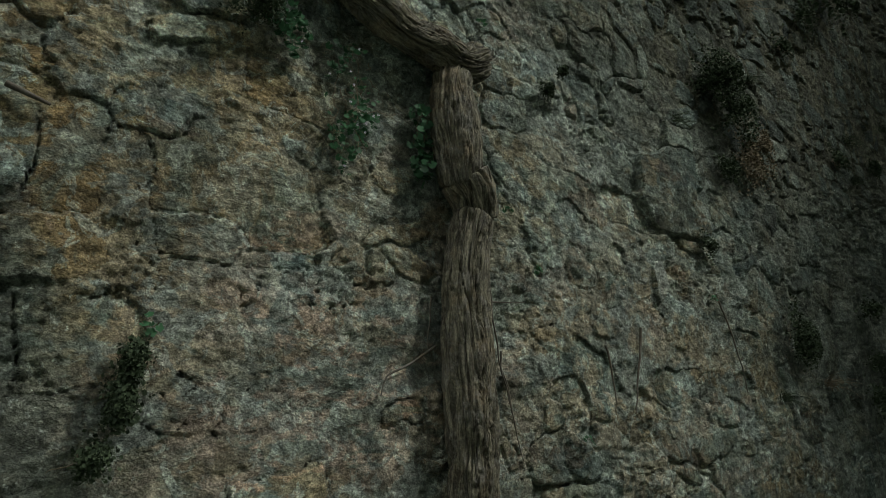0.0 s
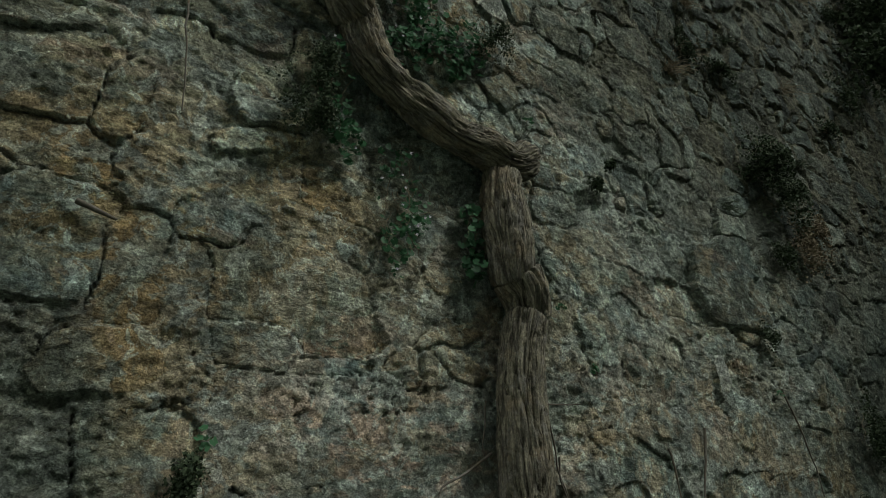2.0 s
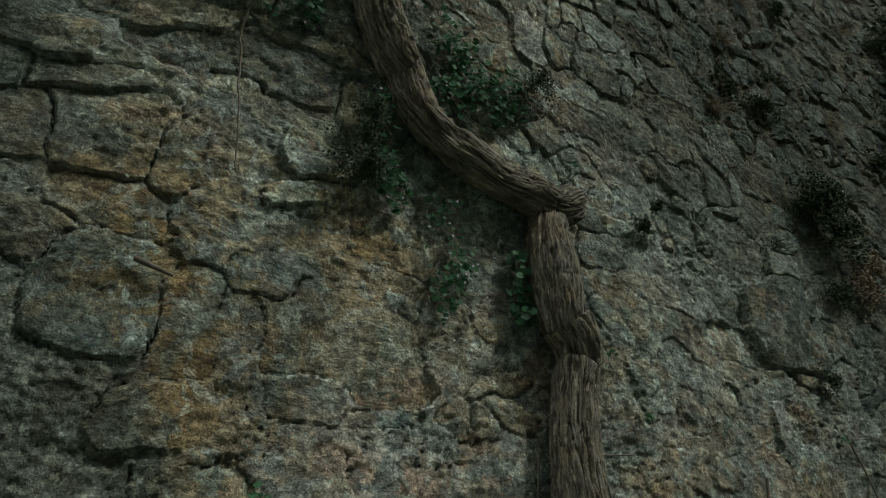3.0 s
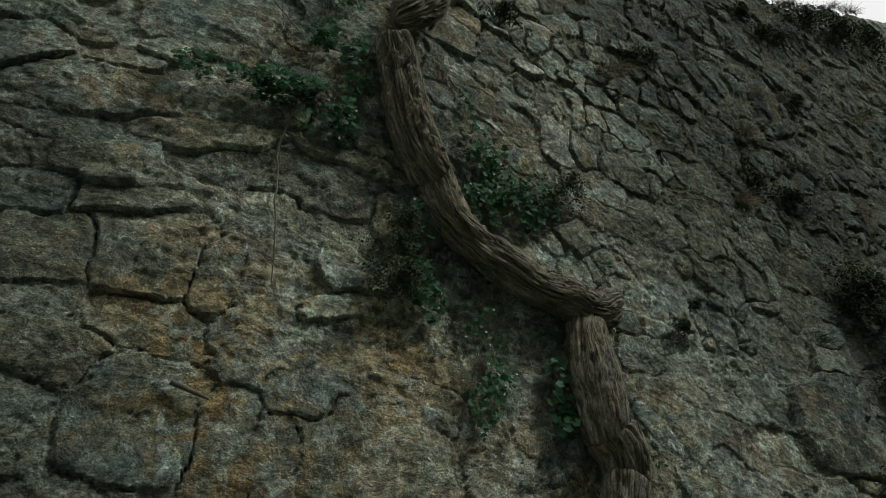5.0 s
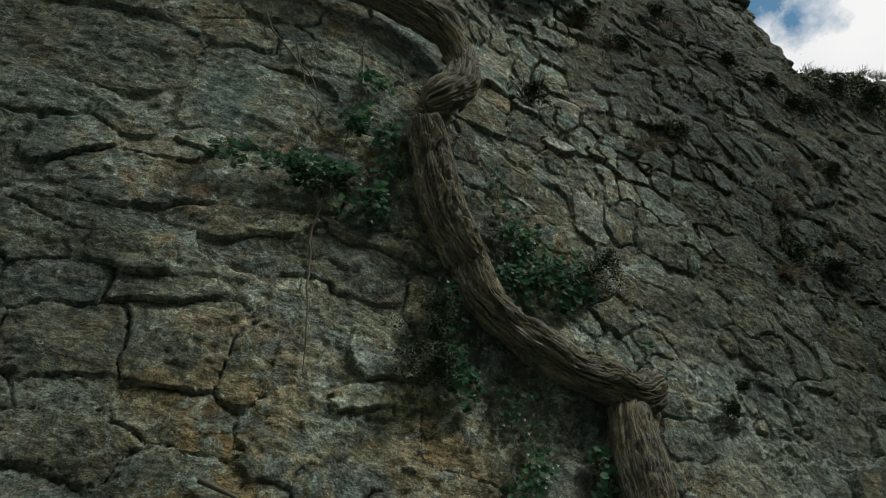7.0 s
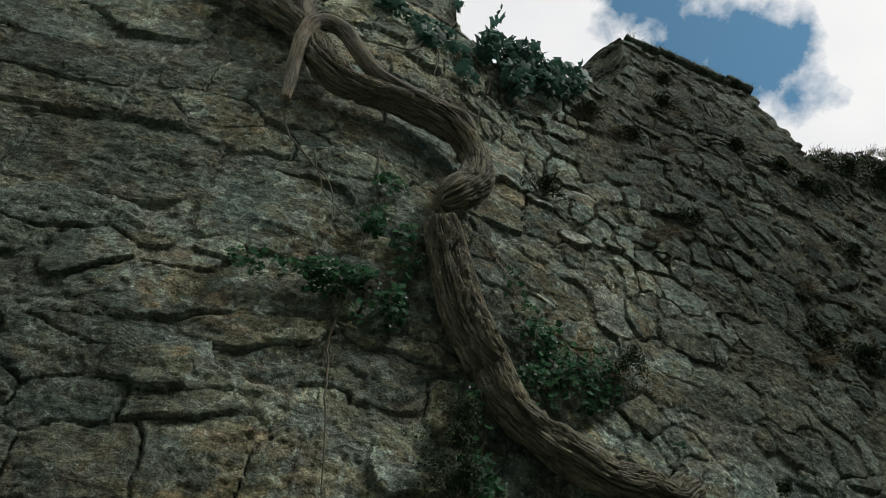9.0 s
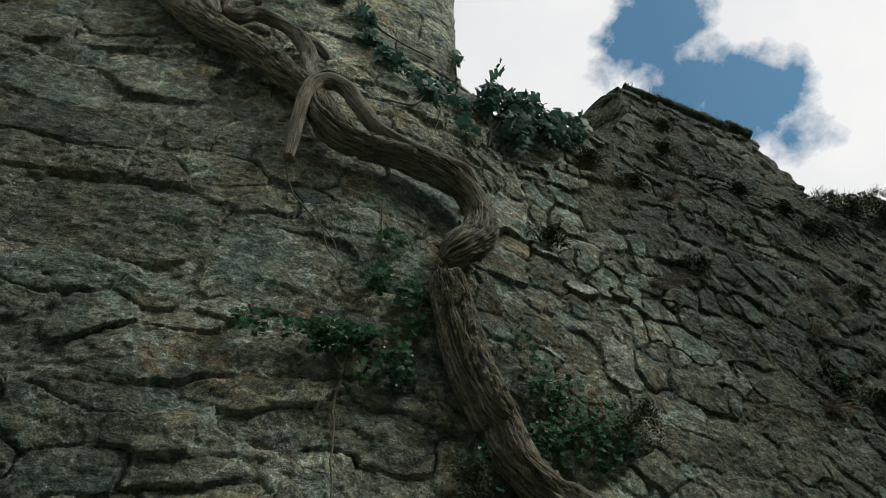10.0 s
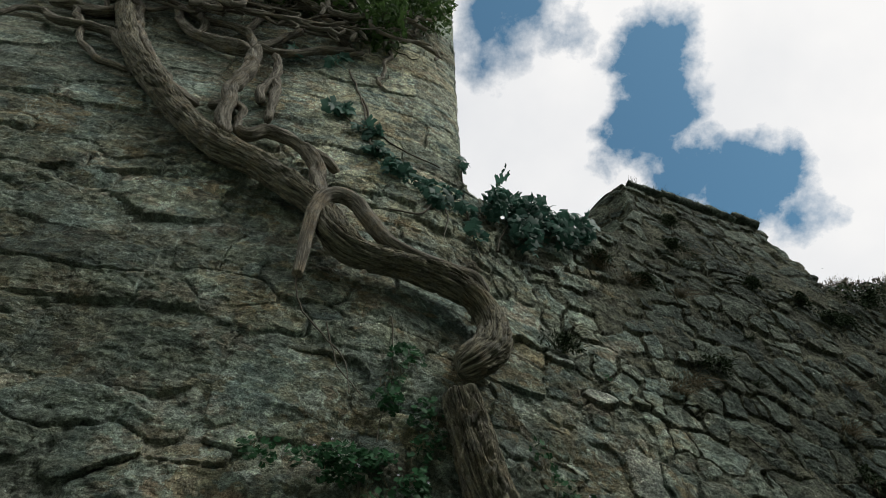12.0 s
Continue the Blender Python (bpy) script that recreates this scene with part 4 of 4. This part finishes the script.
    tris = [(0, i, i + 1) for i in range(1, n)]
    return np.array(pts), np.array(tris)


ROUND_LEAF = leaf_shape(5, 0.22, 0.06)
LONG_LEAF = leaf_shape(2, 0.1, -0.08, 2.4)
TINY_LEAF = leaf_shape(2, 0.2, 0.05, 1.6)


def turned(rng, n, face, wild):
    """n turns whose z axis looks roughly along face."""
    z = np.array(face)[None] + wild * rng.randn(n, 3)
    z /= np.linalg.norm(z, axis=1)[:, None]
    a = rng.randn(n, 3)
    a[:, 2] -= 0.9
    y = a - (a * z).sum(1)[:, None] * z
    y /= np.linalg.norm(y, axis=1)[:, None]
    return np.stack([np.cross(y, z), y, z], -1)


def leaves_mesh(name, shape, places, sizes, rng, face=(0, -0.75, 0.5), wild=0.45):
    pts, tris = shape
    n = len(places)
    R = turned(rng, n, face, wild)
    V = np.einsum("nij,kj->nki", R, pts) * np.asarray(sizes)[:, None, None] + np.asarray(places)[:, None]
    T = (tris[None] + (np.arange(n) * len(pts))[:, None, None]).reshape(-1, 3)
    return mesh_of(name, V.reshape(-1, 3), T, flat=True)


def twigs_mesh(name, lines, radius, sides=5):
    vs, qs, base = [], [], 0
    for line in lines:
        p = np.array(line, float)
        tan = np.gradient(p, axis=0)
        tan /= np.linalg.norm(tan, axis=1)[:, None] + 1e-9
        ref = np.array([0.31, -0.9, 0.2])
        a = np.cross(tan, ref)
        a /= np.linalg.norm(a, axis=1)[:, None] + 1e-9
        b = np.cross(tan, a)
        th = np.linspace(0, 2 * np.pi, sides, endpoint=False)
        r = radius * np.linspace(1.0, 0.45, len(p))
        V = p[:, None] + r[:, None, None] * (np.cos(th)[None, :, None] * a[:, None] + np.sin(th)[None, :, None] * b[:, None])
        i2 = base + np.arange(len(p) * sides).reshape(len(p), sides)
        nx = np.roll(i2, -1, 1)
        qs.append(np.stack([i2[:-1], nx[:-1], nx[1:], i2[1:]], -1).reshape(-1, 4))
        vs.append(V.reshape(-1, 3))
        base += len(p) * sides
    return mesh_of(name, np.concatenate(vs), np.concatenate(qs))


def on_wall(x, z, out):
    return np.stack([x, wall_y(x, z) - belly_of(x, z) - out - 0.006, z], -1)


def wander(rng, start, way, length, out, n=9, wild=0.35):
    """A stem that creeps over the wall from start (x, z)."""
    x, z = start
    a = math.atan2(way[1], way[0])
    pts = []
    for i in range(n):
        pts.append((x, z))
        a += rng.randn() * wild
        x, z = x + math.cos(a) * length / n, z + math.sin(a) * length / n
    p = np.array(pts)
    return on_wall(p[:, 0], p[:, 1], out + 0.012 * np.abs(rng.randn(n)))


def trailing_plant(name, label, blobs, count, size, seed, mat=TOADFLAX, shape=ROUND_LEAF, out=0.05, flowers=0, stems=14, category="wall plant", wild=0.45):
    """Small-leaved plant hanging on the wall: blobs of x, z, half width, half height."""
    rng = np.random.RandomState(seed)
    plant = empty(name)
    tagged(plant, label, category)
    area = np.array([b[2] * b[3] for b in blobs])
    pick = rng.choice(len(blobs), count * 2, p=area / area.sum())
    B = np.array(blobs)[pick]
    r, a = np.sqrt(rng.rand(count * 2)), rng.rand(count * 2) * 6.283
    if wild > 0.8:
        r = np.minimum(np.abs(rng.randn(count * 2)) * 0.55, 1.5) * (1 + 0.35 * np.sin(a * 3 + seed) * np.sin(a * 5 + 2 * seed))
    x, z = B[:, 0] + B[:, 2] * r * np.cos(a), B[:, 1] + B[:, 3] * r * np.sin(a)
    ok = fbm(x, z, 11.0, 3, 0.6, float(seed)) + 0.5 * (1 - r) + 0.25 * rng.randn(len(x)) > 0.05
    x, z, r = x[ok][:count], z[ok][:count], r[ok][:count]
    o = out * (0.2 + np.clip(1 - 0.75 * r ** 2, 0, 1) * rng.rand(len(x)))
    part("leaves", leaves_mesh("leaves", shape, on_wall(x, z, o + 0.012), size * rng.uniform(0.5, 1.25, len(x)), rng, wild=wild), mat, plant)["kind"] = "stuff"
    if stems:
        lines = []
        for _ in range(stems):
            b = blobs[rng.randint(len(blobs))]
            lines.append(wander(rng, (b[0] + b[2] * rng.uniform(-0.7, 0.7), b[1] + b[3] * rng.uniform(-0.2, 0.9)), (rng.uniform(-0.5, 0.5), -1), min(b[3], 0.25) * rng.uniform(0.7, 1.5), 0.03))
        for line in lines:
            part("stem", twigs_mesh("stem", [line], 0.0013), DRY, plant, "thin creeping stem")
    for i in range(flowers):
        k = rng.randint(len(x))
        bm = bmesh.new()
        c = on_wall(x[k:k + 1], z[k:k + 1], o[k:k + 1] + 0.03)[0]
        for j in range(4):
            aa = j * 1.57 + rng.rand()
            d = Vector((math.cos(aa), -0.35, math.sin(aa))) * 0.0045
            s2 = Vector((-d.z, 0.002, d.x)) * 0.5
            q = [bm.verts.new(Vector(c)), bm.verts.new(Vector(c) + d * 0.6 + s2), bm.verts.new(Vector(c) + d), bm.verts.new(Vector(c) + d * 0.6 - s2)]
            bm.faces.new(q)
        part("flower", bm, PETAL, plant, "tiny pale lilac flower")
    return plant


def cushion(name, label, blobs, count, seed, mat=MOSSY, size=0.009, out=0.10, category="shrub"):
    """Dense dark cushion of tiny leaves standing out from the wall."""
    return trailing_plant(name, label, blobs, int(count * 2.6), size * 0.74, seed, mat, TINY_LEAF, out, 0, 6 if "moss" not in name else 0, category, 0.9)


trailing_plant("toadflax", "ivy-leaved toadflax hanging beside the trunk bend, small pale flowers", [(0.68, 2.40, 0.08, 0.06), (0.69, 2.28, 0.09, 0.12), (0.67, 2.14, 0.06, 0.10)], 210, 0.021, 21, out=0.05, flowers=14, stems=22)
trailing_plant("toadflax", "round-leaved dark green toadflax tucked against the trunk", [(0.92, 2.24, 0.05, 0.10), (0.93, 2.12, 0.045, 0.05)], 70, 0.032, 22, out=0.05, stems=5)
trailing_plant("toadflax", "lush green toadflax patch growing beside the trunk", [(0.62, 3.18, 0.05, 0.11), (0.70, 3.02, 0.09, 0.12), (0.80, 2.88, 0.14, 0.13), (0.92, 2.92, 0.10, 0.11), (0.68, 2.80, 0.08, 0.07)], 620, 0.024, 23, out=0.07, flowers=8, stems=26)
trailing_plant("toadflax", "band of toadflax hanging from a ledge, with tiny flowers", [(-0.20, 2.98, 0.09, 0.045), (-0.10, 2.96, 0.12, 0.05), (0.00, 2.98, 0.10, 0.06), (0.11, 2.95, 0.08, 0.09), (0.20, 2.95, 0.05, 0.10)], 620, 0.023, 24, out=0.08, flowers=9, stems=18)
trailing_plant("toadflax", "sparse toadflax growing up a joint of the wall", [(0.11, 3.26, 0.05, 0.12), (0.16, 3.42, 0.07, 0.08), (0.24, 3.16, 0.06, 0.12)], 300, 0.024, 25, out=0.06, stems=12)
trailing_plant("toadflax", "toadflax with round leaves over a dark cushion plant", [(0.46, 2.52, 0.06, 0.14), (0.44, 2.66, 0.05, 0.08), (0.50, 2.40, 0.05, 0.06)], 170, 0.025, 26, out=0.07, flowers=4, stems=10)
cushion("cushion_plant", "dense dark green cushion plant below the trunk bend", [(0.37, 2.52, 0.075, 0.10), (0.40, 2.45, 0.08, 0.07), (0.42, 2.62, 0.05, 0.07)], 2600, 31)
cushion("cushion_plant", "dark green cushion plant at the edge of the toadflax", [(1.02, 2.99, 0.10, 0.09), (0.98, 2.94, 0.07, 0.06)], 620, 32)
cushion("shrub", "dark bushy shrub rooted in the open wall", [(2.68, 3.02, 0.20, 0.18), (2.74, 2.82, 0.18, 0.18)], 2100, 33, size=0.017, out=0.13)
cushion("dead_moss", "brown withered growth hanging under a shrub", [(2.86, 2.62, 0.14, 0.16), (3.02, 2.72, 0.12, 0.16)], 1300, 34, mat=DRY, size=0.014, out=0.05)
cushion("shrub", "small dark shrub in a joint low on the wall", [(3.06, 1.75, 0.14, 0.15)], 1300, 35, size=0.015, out=0.10)
cushion("cushion_plant", "narrow dark plant hanging in a cleft of the wall", [(0.19, 1.52, 0.030, 0.06), (0.175, 1.43, 0.035, 0.08), (0.14, 1.33, 0.05, 0.045)], 2400, 36, size=0.011, out=0.09)
cushion("shrub", "dark overhanging bush high on the wall", [(4.5, 4.75, 0.30, 0.35), (4.25, 4.25, 0.24, 0.30), (4.7, 5.1, 0.3, 0.3)], 5200, 37, size=0.035, out=0.35)
cushion("shrub", "dark scrub on the ruined wall top", [(3.45, 5.42, 0.28, 0.14), (3.9, 5.6, 0.35, 0.2), (4.4, 5.8, 0.3, 0.22)], 2200, 38, size=0.022, out=0.12)
for n, (x, z, w, h) in enumerate(((2.39, 2.11, 0.06, 0.06), (1.47, 2.55, 0.03, 0.035), (1.56, 2.66, 0.025, 0.03), (3.93, 1.98, 0.09, 0.07), (3.83, 3.85, 0.2, 0.22), (3.85, 1.5, 0.09, 0.16), (2.2, 3.62, 0.06, 0.07))):
    cushion("moss_tuft", "dark green moss tuft in a wall joint", [(x, z, w, h)], 260, 40 + n, size=0.011 if x < 3 else 0.018, out=0.05 if x < 3 else 0.1, category="moss")
for n, (x, z) in enumerate(((1.25, 2.05), (2.37, 1.87), (1.54, 1.33), (0.22, 1.60), (1.36, 1.87), (0.83, 2.62), (1.18, 2.72), (1.0, 3.72))):
    trailing_plant("seedling", "few small green leaves sprouting from a crack", [(x, z, 0.02, 0.025)], 7, 0.022, 60 + n, out=0.03, stems=1, category="weed")


def grass_tuft(name, label, x, z, blades, length, seed, mat=DRY, droop=0.6):
    rng = np.random.RandomState(seed)
    tuft = empty(name)
    tagged(tuft, label, "grass", "tufts on the wall")
    lines = []
    for _ in range(blades):
        a = rng.uniform(-1.1, 1.1)
        d = np.array([math.sin(a), -rng.uniform(0.3, 1.0), math.cos(a) * rng.uniform(0.3, 1.0)])
        p0 = np.array(on_wall(np.array(x + rng.randn() * length * 0.18), np.array(z + rng.randn() * length * 0.08), np.array(0.0)))
        t = np.linspace(0, 1, 6)[:, None]
        ln = length * rng.uniform(0.4, 1.1)
        lines.append(p0 + d * t * ln * 0.7 + np.array([0, -0.05, -droop]) * t ** 2 * ln * rng.uniform(0.3, 1.2))
    part("grass", twigs_mesh("grass", lines, 0.0016, 3), mat, tuft)["kind"] = "stuff"
    return tuft


TUFTS = [
    (0.84, 3.88, 0), (1.24, 4.74, 1), (1.89, 5.29, 0), (1.41, 4.71, 1), (1.49, 3.90, 1), (1.67, 4.06, 0), (2.86, 4.97, 0),
    (2.36, 3.90, 1), (1.75, 4.74, 1), (1.99, 5.69, 0), (1.24, 4.80, 0), (1.51, 4.73, 0), (1.38, 3.80, 1), (2.1, 3.35, 1), (2.6, 4.3, 1),
]
for n, (x, z, dry) in enumerate(TUFTS):
    grass_tuft("grass_tuft", "dry straw-coloured grass tuft in a wall joint" if dry else "dull green grass tuft in a wall joint", x, z, 60, 0.16, 80 + n, DRY if dry else MOSSY)
    if not dry:
        cushion("moss_tuft", "dark green moss tuft in a wall joint", [(x, z, 0.11, 0.06)], 330, 100 + n, size=0.013, out=0.06, category="moss")

rng = np.random.RandomState(55)
for n in range(34):
    x, z = rng.uniform(1.7, 5.0), rng.uniform(1.4, 5.4)
    dry = n % 3 == 0
    grass_tuft("grass_tuft", "dry straw-coloured grass tuft in a wall joint" if dry else "dull green grass tuft in a wall joint", x, z, 40, rng.uniform(0.10, 0.2), 500 + n, DRY if dry else MOSSY)
    if n % 2:
        cushion("moss_tuft", "dark green moss tuft in a wall joint", [(x, z, rng.uniform(0.06, 0.16), rng.uniform(0.05, 0.10))], 420, 540 + n, size=0.015, out=0.05, category="moss")

for n in range(16):
    x = 3.3 + n * 0.09
    grass_tuft("grass_tuft", "rank brownish grass on the wall top", x, float(top_of_wall(np.array([x]))[0]) - 0.05, 36, 0.12, 700 + n, MOSSY if n % 2 else DRY, droop=0.25)

# weeds along the ruined top
for n in range(26):
    rng = np.random.RandomState(200 + n)
    x = 1.85 + n * 0.052 if n < 24 else 0.75 + 0.2 * (n - 24)
    z = float(top_of_wall(np.array([x]))[0])
    grass_tuft("top_weed", "short weeds on the crest of the ruined wall", x, z - 0.01, 10, 0.09, 200 + n, MOSSY if n % 3 else DRY, droop=0.1)


def bare_shrub(x, z, height, seed):
    rng = np.random.RandomState(seed)
    ob = empty("bare_shrub")
    tagged(ob, "leafless twiggy shrub on the crest of the wall", "shrub", "bare shrubs on the wall")
    lines = []

    def grow(p, d, ln, depth):
        q = p + d * ln
        mid = (p + q) / 2 + rng.randn(3) * ln * 0.06
        lines.append([p, mid, q])
        if depth:
            for _ in range(3):
                nd = d + rng.randn(3) * 0.45
                grow(q, nd / np.linalg.norm(nd), ln * 0.62, depth - 1)

    base = np.array(surface(x, z, -0.25))
    for _ in range(4):
        d = np.array([rng.uniform(-0.5, 0.5), rng.uniform(-0.3, 0.3), 1.0])
        grow(base, d / np.linalg.norm(d), height * 0.4, 3)
    part("twig_tangle", twigs_mesh("twig_tangle", lines, 0.004, 4), YOUNG_BARK, ob)["kind"] = "stuff"


for n, (x, z) in enumerate(((3.38, 5.62), (3.55, 5.75), (3.72, 5.85), (3.95, 5.98), (4.2, 6.1), (4.5, 6.3))):
    bare_shrub(x, z, 0.32, 300 + n)


# ivy with large leaves
IVY_MESHES = []
for n in range(5):
    pts, tris = leaf_shape(5, 0.28 + 0.03 * n, -0.06 - 0.03 * n, 1.05 + 0.05 * n)
    me = mesh_of("ivy_leaf", pts, tris, flat=True)
    me.materials.append(IVY)
    IVY_MESHES.append(me)


def ivy(label, spots, count, size, seed, lines, out=0.06):
    rng = np.random.RandomState(seed)
    plant = empty("ivy")
    tagged(plant, label, "ivy")
    spots = np.array(spots)
    area = spots[:, 2] * spots[:, 3]
    for k in rng.choice(len(spots), count, p=area / area.sum()):
        sx, sz, w, h = spots[k]
        r, a = math.sqrt(rng.rand()), rng.rand() * 6.283
        x, z = sx + w * r * math.cos(a), sz + h * r * math.sin(a)
        o = out * rng.uniform(0.2, 1.0) * (1.2 - 0.6 * r)
        R = turned(rng, 1, (0.1, -1.0, 0.0), 0.5)[0]
        m = Matrix(R.tolist()).to_4x4()
        leaf = part("leaf", IVY_MESHES[rng.randint(5)], None, plant)
        s = size * rng.uniform(0.55, 1.25)
        leaf.matrix_local = Matrix.Translation(surface(x, z, o + 0.015)) @ m @ Matrix.Diagonal((s, s, s, 1))
    if lines:
        for l in lines:
            l = catmull([(*p, 0, 0) for p in l], 0.03)
            part("stem", twigs_mesh("stem", [on_wall(l[:, 0] + 0.01 * fbm(l[:, 1], l[:, 0], 9.0, 3, 0.6, 5.0), l[:, 1], np.full(len(l), 0.018))], 0.007, 6), YOUNG_BARK, plant, "thin woody ivy stem")
    return plant


ivy("bush of glossy dark ivy on the broken wall top", [(0.72, 4.92, 0.11, 0.10), (0.88, 4.92, 0.16, 0.10), (1.08, 4.94, 0.14, 0.07), (0.82, 4.86, 0.12, 0.12), (0.66, 5.08, 0.03, 0.06), (1.2, 5.02, 0.06, 0.05), (0.76, 4.66, 0.09, 0.13), (0.60, 4.78, 0.06, 0.12), (1.0, 4.78, 0.12, 0.06)], 560, 0.064, 401,
    [[(0.60, 4.45), (0.66, 4.7), (0.75, 4.95), (0.9, 5.1)], [(0.68, 5.05), (0.66, 5.2), (0.68, 5.36)]], out=0.16)
ivy("ivy runner with blue-green leaves across the pale stones", [(-0.11, 5.14, 0.07, 0.09), (-0.04, 4.92, 0.08, 0.08), (0.06, 4.79, 0.09, 0.06), (0.20, 4.71, 0.09, 0.05), (0.36, 4.74, 0.09, 0.06), (0.44, 4.62, 0.05, 0.09), (0.44, 5.1, 0.015, 0.15), (0.30, 4.62, 0.10, 0.06), (0.48, 4.50, 0.05, 0.10)], 190, 0.064, 402,
    [[(-0.30, 6.0), (-0.22, 5.7), (-0.13, 5.3), (-0.06, 4.95), (0.08, 4.8), (0.28, 4.69), (0.42, 4.75)], [(-0.18, 5.57), (-0.06, 5.18), (0.1, 5.05), (0.3, 5.0)], [(0.42, 4.75), (0.46, 4.5), (0.50, 4.3)], [(0.3, 4.7), (0.2, 4.45), (0.05, 4.4)]], out=0.06)
ivy("small clump of ivy leaves on the pale stones", [(-0.29, 5.33, 0.07, 0.05)], 14, 0.09, 403, [[(-0.32, 5.36), (-0.26, 5.3), (-0.2, 5.2)]])
ivy("ivy sprigs among the vine branches", [(-0.36, 6.0, 0.10, 0.15), (-0.62, 6.05, 0.1, 0.1)], 22, 0.075, 404, [])

# young leaves of the vine, high up
rng = np.random.RandomState(77)
# last two clusters hang out of view, added to shade the branches
CROWN = [(-0.35, 7.0, 0.35, 0.45), (-0.15, 6.55, 0.18, 0.25), (0.10, 7.5, 0.3, 0.5), (-0.60, 7.2, 0.35, 0.35), (-1.0, 6.95, 0.3, 0.22), (-0.2, 7.6, 0.3, 0.3), (-1.5, 6.9, 0.35, 0.3), (-1.6, 7.7, 0.6, 0.5), (-1.0, 7.7, 0.5, 0.4)]
pick = rng.choice(len(CROWN), 5200, p=[0.16, 0.08, 0.16, 0.13, 0.07, 0.10, 0.06, 0.14, 0.10])
C = np.array(CROWN)[pick]
r, a = np.sqrt(rng.rand(5200)), rng.rand(5200) * 6.283
x, z = C[:, 0] + C[:, 2] * r * np.cos(a), C[:, 1] + C[:, 3] * r * np.sin(a)
part("leaves", leaves_mesh("leaves", LONG_LEAF, on_wall(x, z, 0.04 + 0.32 * rng.rand(5200)), rng.uniform(0.018, 0.042, 5200), rng, (0, -0.5, 0.6), 0.8), VINE_LEAF, vine, "fresh green leaves in loose sprays")["kind"] = "stuff"
lines = []
for _ in range(150):
    k = CROWN[rng.randint(len(CROWN))]
    lines.append(wander(rng, (k[0] + k[2] * rng.uniform(-1, 1), k[1] + k[3] * rng.uniform(-1, 1)), (rng.uniform(-1, 1), rng.uniform(-1, 0.4)), rng.uniform(0.2, 0.6), rng.uniform(0.03, 0.3), 10, 0.5))
lines = [l for l in lines if l[:, 0].max() < 0.40]
part("twig_tangle", twigs_mesh("twig_tangle", lines, 0.006, 5), YOUNG_BARK, vine, "tangle of thin twigs")["kind"] = "stuff"
for n in range(96):
    x0, z0 = rng.uniform(-2.3, -0.25), rng.uniform(6.2, 7.6)
    pts = [(x0, z0)]
    a = rng.uniform(0, 6.28)
    for _ in range(6):
        a += rng.randn() * 0.95
        if pts[-1][1] < 6.25 and math.sin(a) < 0.1:
            a = rng.uniform(0.3, 2.8)
        pts.append((pts[-1][0] + 0.17 * math.cos(a), pts[-1][1] + 0.14 * math.sin(a)))
    rad = rng.uniform(0.008, 0.026)
    of = rng.uniform(0.03, 0.2)
    stem("branch", [(min(px, 0.30), pz, rad * (1 - 0.06 * i), of) for i, (px, pz) in enumerate(pts)], 14, 0.016, 0.16, 0.32, 30.0 + n, mat=YOUNG_BARK, parent=vine, cap=1.4, wobble=0.03)


# thin dead stems lying on the wall
def creeper(label, rows, radius):
    pts = catmull([(x, z, 0, 0) for x, z in rows], 0.02)
    rng = np.random.RandomState(len(rows) + int(rows[0][0] * 100) % 97)
    x = pts[:, 0] + 0.006 * fbm(pts[:, 1], pts[:, 0], 14.0, 3, 0.6, rows[0][0] * 7)
    ob = part("creeper", twigs_mesh("creeper", [on_wall(x, pts[:, 1], np.full(len(x), 0.014 + radius))], radius, 6), YOUNG_BARK)
    tagged(ob, label, "creeper", "thin stems on the wall")


for rows, rad in (
    (((-0.12, 3.55), (-0.07, 3.38), (-0.01, 3.30), (0.03, 3.25)), 0.003),
    (((0.05, 2.95), (0.04, 2.78), (0.05, 2.63), (0.06, 2.49), (0.07, 2.36)), 0.004),
    (((0.10, 3.65), (0.12, 3.39), (0.10, 3.22), (0.08, 3.05)), 0.003),
    (((-0.27, 3.80), (-0.22, 3.60), (-0.12, 3.48), (-0.04, 3.38), (-0.01, 3.25)), 0.004),
    (((0.965, 1.74), (0.94, 1.62), (0.955, 1.57)), 0.003),
    (((0.965, 1.60), (0.87, 1.54), (0.81, 1.51), (0.79, 1.46)), 0.0045),
    (((1.17, 1.80), (1.19, 1.62), (1.23, 1.45), (1.26, 1.28)), 0.003),
    (((1.20, 1.60), (1.215, 1.5), (1.24, 1.40)), 0.003),
    (((1.88, 1.72), (1.83, 1.55), (1.79, 1.42)), 0.005),
    (((1.66, 1.64), (1.68, 1.55), (1.69, 1.45)), 0.004),
    (((1.16, 1.745), (1.24, 1.75), (1.30, 1.755)), 0.003),
    (((0.3, 4.7), (0.33, 4.5), (0.31, 4.3)), 0.005),
    (((-0.105, 2.078), (-0.06, 2.062), (-0.025, 2.05)), 0.008),
    (((2.4, 1.9), (2.47, 1.72), (2.52, 1.5)), 0.004),
    (((1.62, 3.62), (1.66, 3.56), (1.70, 3.55)), 0.004),
):
    creeper("thin dry stem lying against the stones", rows, rad)
